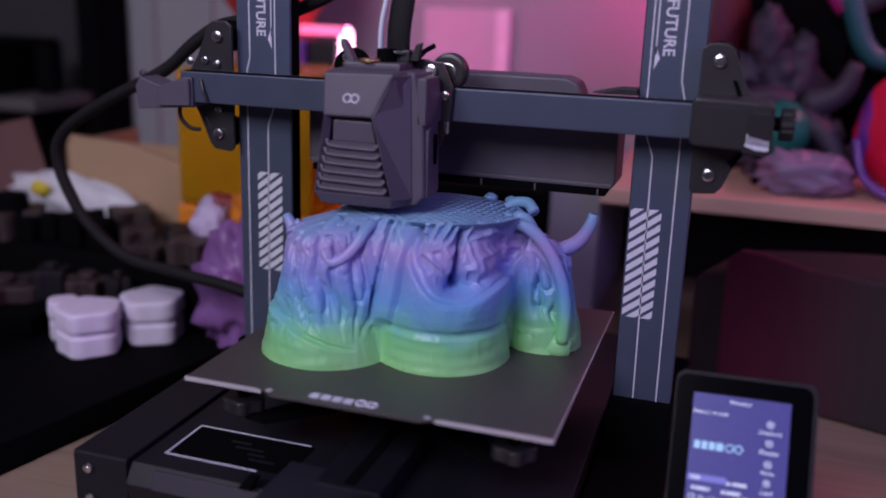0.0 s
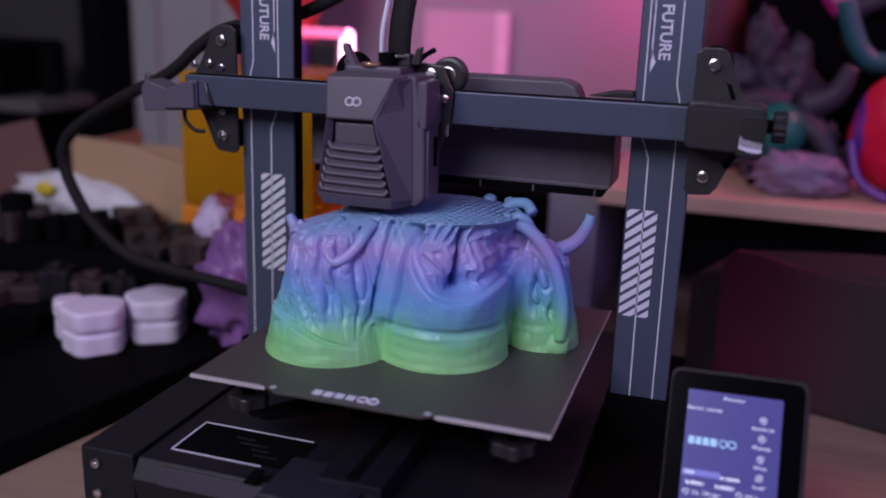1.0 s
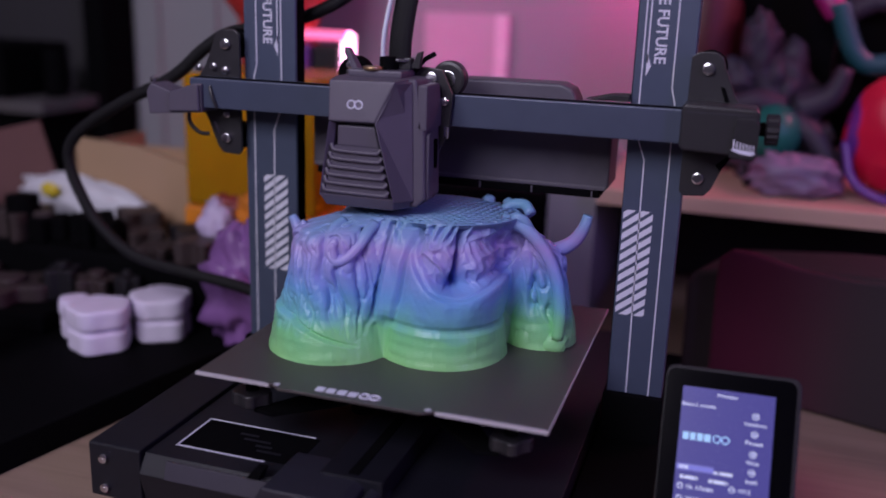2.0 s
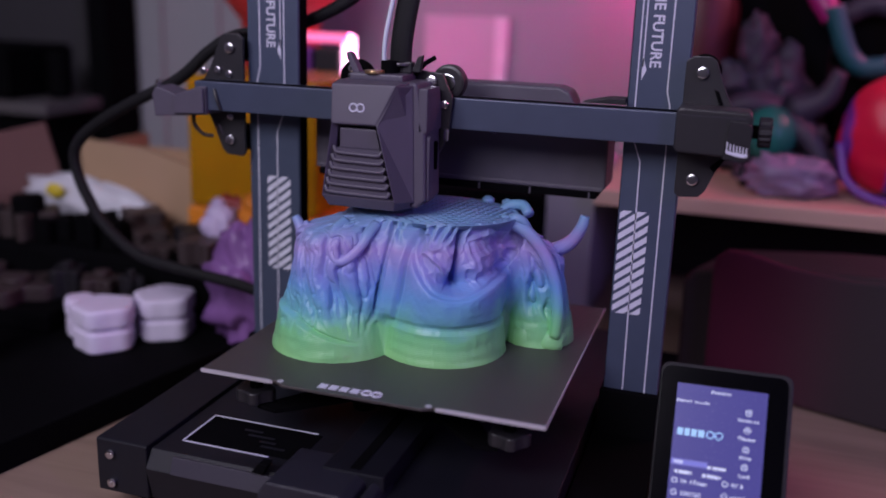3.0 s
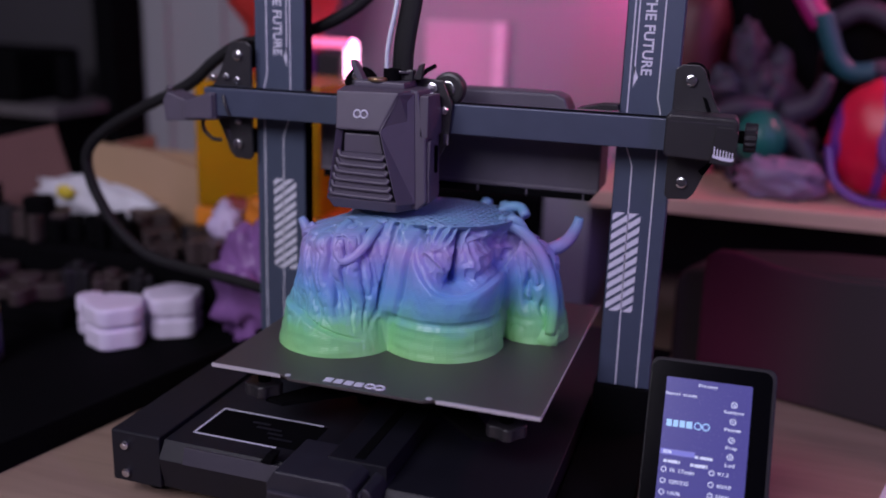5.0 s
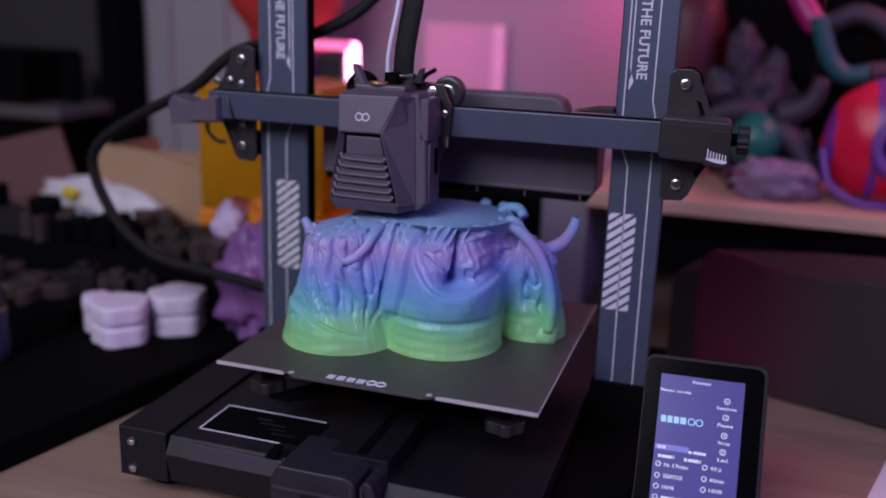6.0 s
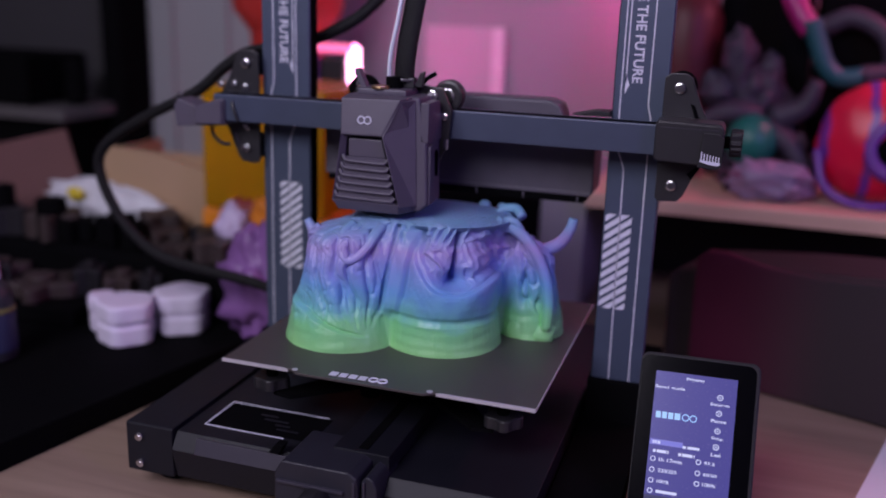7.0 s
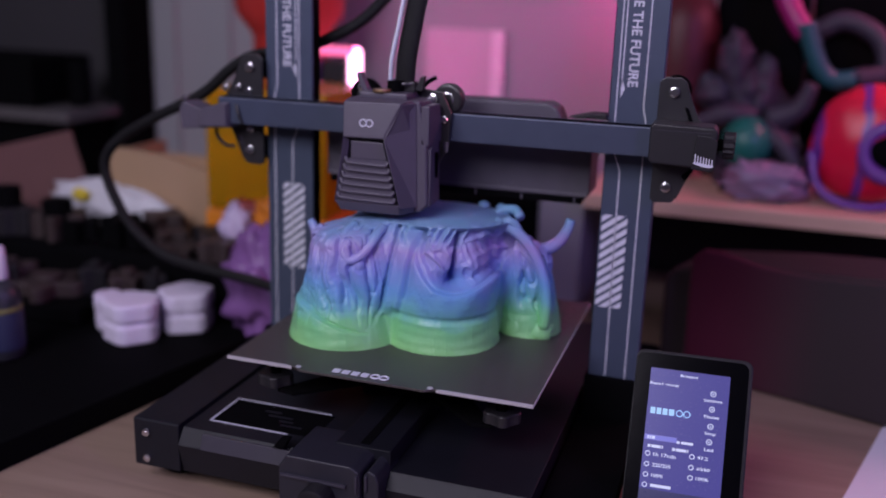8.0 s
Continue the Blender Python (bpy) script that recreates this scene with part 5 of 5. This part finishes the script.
for x, y, z, r, h in ((-0.515, 0.132, 0.083, 0.017, 0.046), (-0.405, 0.130, 0.083, 0.014, 0.030), (-0.585, 0.132, 0.083, 0.015, 0.055)):
    tagged(part("bottle_stopper", cyl((x, y, z + h / 2 + 0.0003), (0, 0, 1), r, h, 24, 0.002), RUBBER), "round black bottle stopper on the organiser", "stopper", "stoppers on the organiser")
for x, y, z, r, hh, lobes, mat in ((-0.478, 0.066, 0.0403, 0.034, 0.016, 5, DBROWN), (-0.540, 0.074, 0.0403, 0.026, 0.024, 4, DBROWN), (-0.432, 0.088, 0.0403, 0.016, 0.030, 4, BLACK),
                                  (-0.390, 0.088, 0.0203, 0.019, 0.046, 5, DBROWN), (-0.352, 0.0840, 0.0203, 0.010, 0.052, 4, BLACK), (-0.515, 0.044, 0.0403, 0.012, 0.034, 6, BLACK)):
    bm = prism(lobed(x, y, r, lobes, 0.26, x * 40), "z", z, z + hh, 0.0020, 2)
    cyl((x, y, z + hh + 0.003), (0, 0, 1), r * 0.45, 0.006, 20, 0.0012, bm)
    tagged(part("knob", bm, mat), "dark lobed plastic knob with a raised hub", "knob", "knobs on the organiser")
bag = thing("white_pouch", (-0.49, 0.19, 0.11), "crumpled white pouch with a yellow and a teal patch", "pouch")
part("body", moved(blob((0, 0, 0), (0.090, 0.018, 0.026), 0.30, 3.0, 12), Matrix.Translation((-0.490, 0.212, 0.1060)) @ Matrix.Rotation(radians(9), 4, "Y")), material("white_film", (0.62, 0.62, 0.68), 0.5, vary=0.08), bag, smooth=True)
part("patch", moved(blob((0, 0, 0), (0.012, 0.005, 0.008), 0.2, 3, 2), Matrix.Translation((-0.530, 0.192, 0.122))), material("yellow_print", (0.65, 0.50, 0.03), 0.5), bag, "yellow patch", smooth=True)
part("end", moved(box(-0.016, 0.016, -0.010, 0.010, -0.012, 0.012, 0.004), Matrix.Translation((-0.4180, 0.196, 0.0960))), material("teal_dark", (0.02, 0.12, 0.16), 0.4), bag, "dark teal end")

# violet cloth-like prints and small bright pieces near the left upright
PURPLE = material("violet_translucent", (0.22, 0.10, 0.30), 0.45, vary=0.35, scale=30)
tagged(part("violet_print", blob((-0.225, 0.098, 0.064), (0.040, 0.030, 0.063), 0.55, 2.6, 21, 36, 26), PURPLE, smooth=True), "crumpled violet printed piece", "print")
tagged(part("pale_print", blob((-0.290, 0.150, 0.110), (0.018, 0.016, 0.030), 0.4, 2.6, 22), material("pale_lilac", (0.50, 0.42, 0.62), 0.5, vary=0.1), smooth=True), "pale lilac printed piece", "print")
tagged(part("orange_print", blob((-0.252, 0.172, 0.126), (0.026, 0.018, 0.026), 0.45, 2.6, 23), material("orange_print_plastic", (0.62, 0.20, 0.02), 0.45, vary=0.15), smooth=True), "small crumpled orange printed piece", "print")
tagged(part("red_print", blob((-0.300, 0.190, 0.120), (0.020, 0.012, 0.018), 0.4, 2.6, 24), material("dull_red", (0.25, 0.03, 0.03), 0.5), smooth=True), "dull red printed piece", "print")

bottle = thing("bottle", (-0.420, -0.070, 0.0203), "small bottle with a blue and yellow label", "bottle")
part("body", lathe((-0.424, -0.060, 0.0204), [(0.017, 0), (0.019, 0.003), (0.019, 0.062), (0.015, 0.072), (0.008, 0.078)]), material("bottle_grey", (0.03, 0.03, 0.04), 0.35), bottle, smooth=True)
part("label_band", lathe((-0.424, -0.060, 0.0304), [(0.0194, 0), (0.0196, 0.001), (0.0196, 0.036), (0.0194, 0.037)]), material("blue_label", (0.030, 0.034, 0.085), 0.5), bottle, "dark blue label", smooth=True)
part("stripe", lathe((-0.424, -0.060, 0.0684), [(0.0194, 0), (0.0197, 0.0005), (0.0197, 0.004), (0.0194, 0.0045)]), material("yellow_label", (0.20, 0.18, 0.06), 0.5), bottle, "yellow stripe", smooth=True)
part("cap", lathe((-0.424, -0.060, 0.0985), [(0.009, 0), (0.0095, 0.002), (0.0080, 0.030), (0.004, 0.034)]), WHITEC, bottle, "white cap", smooth=True)
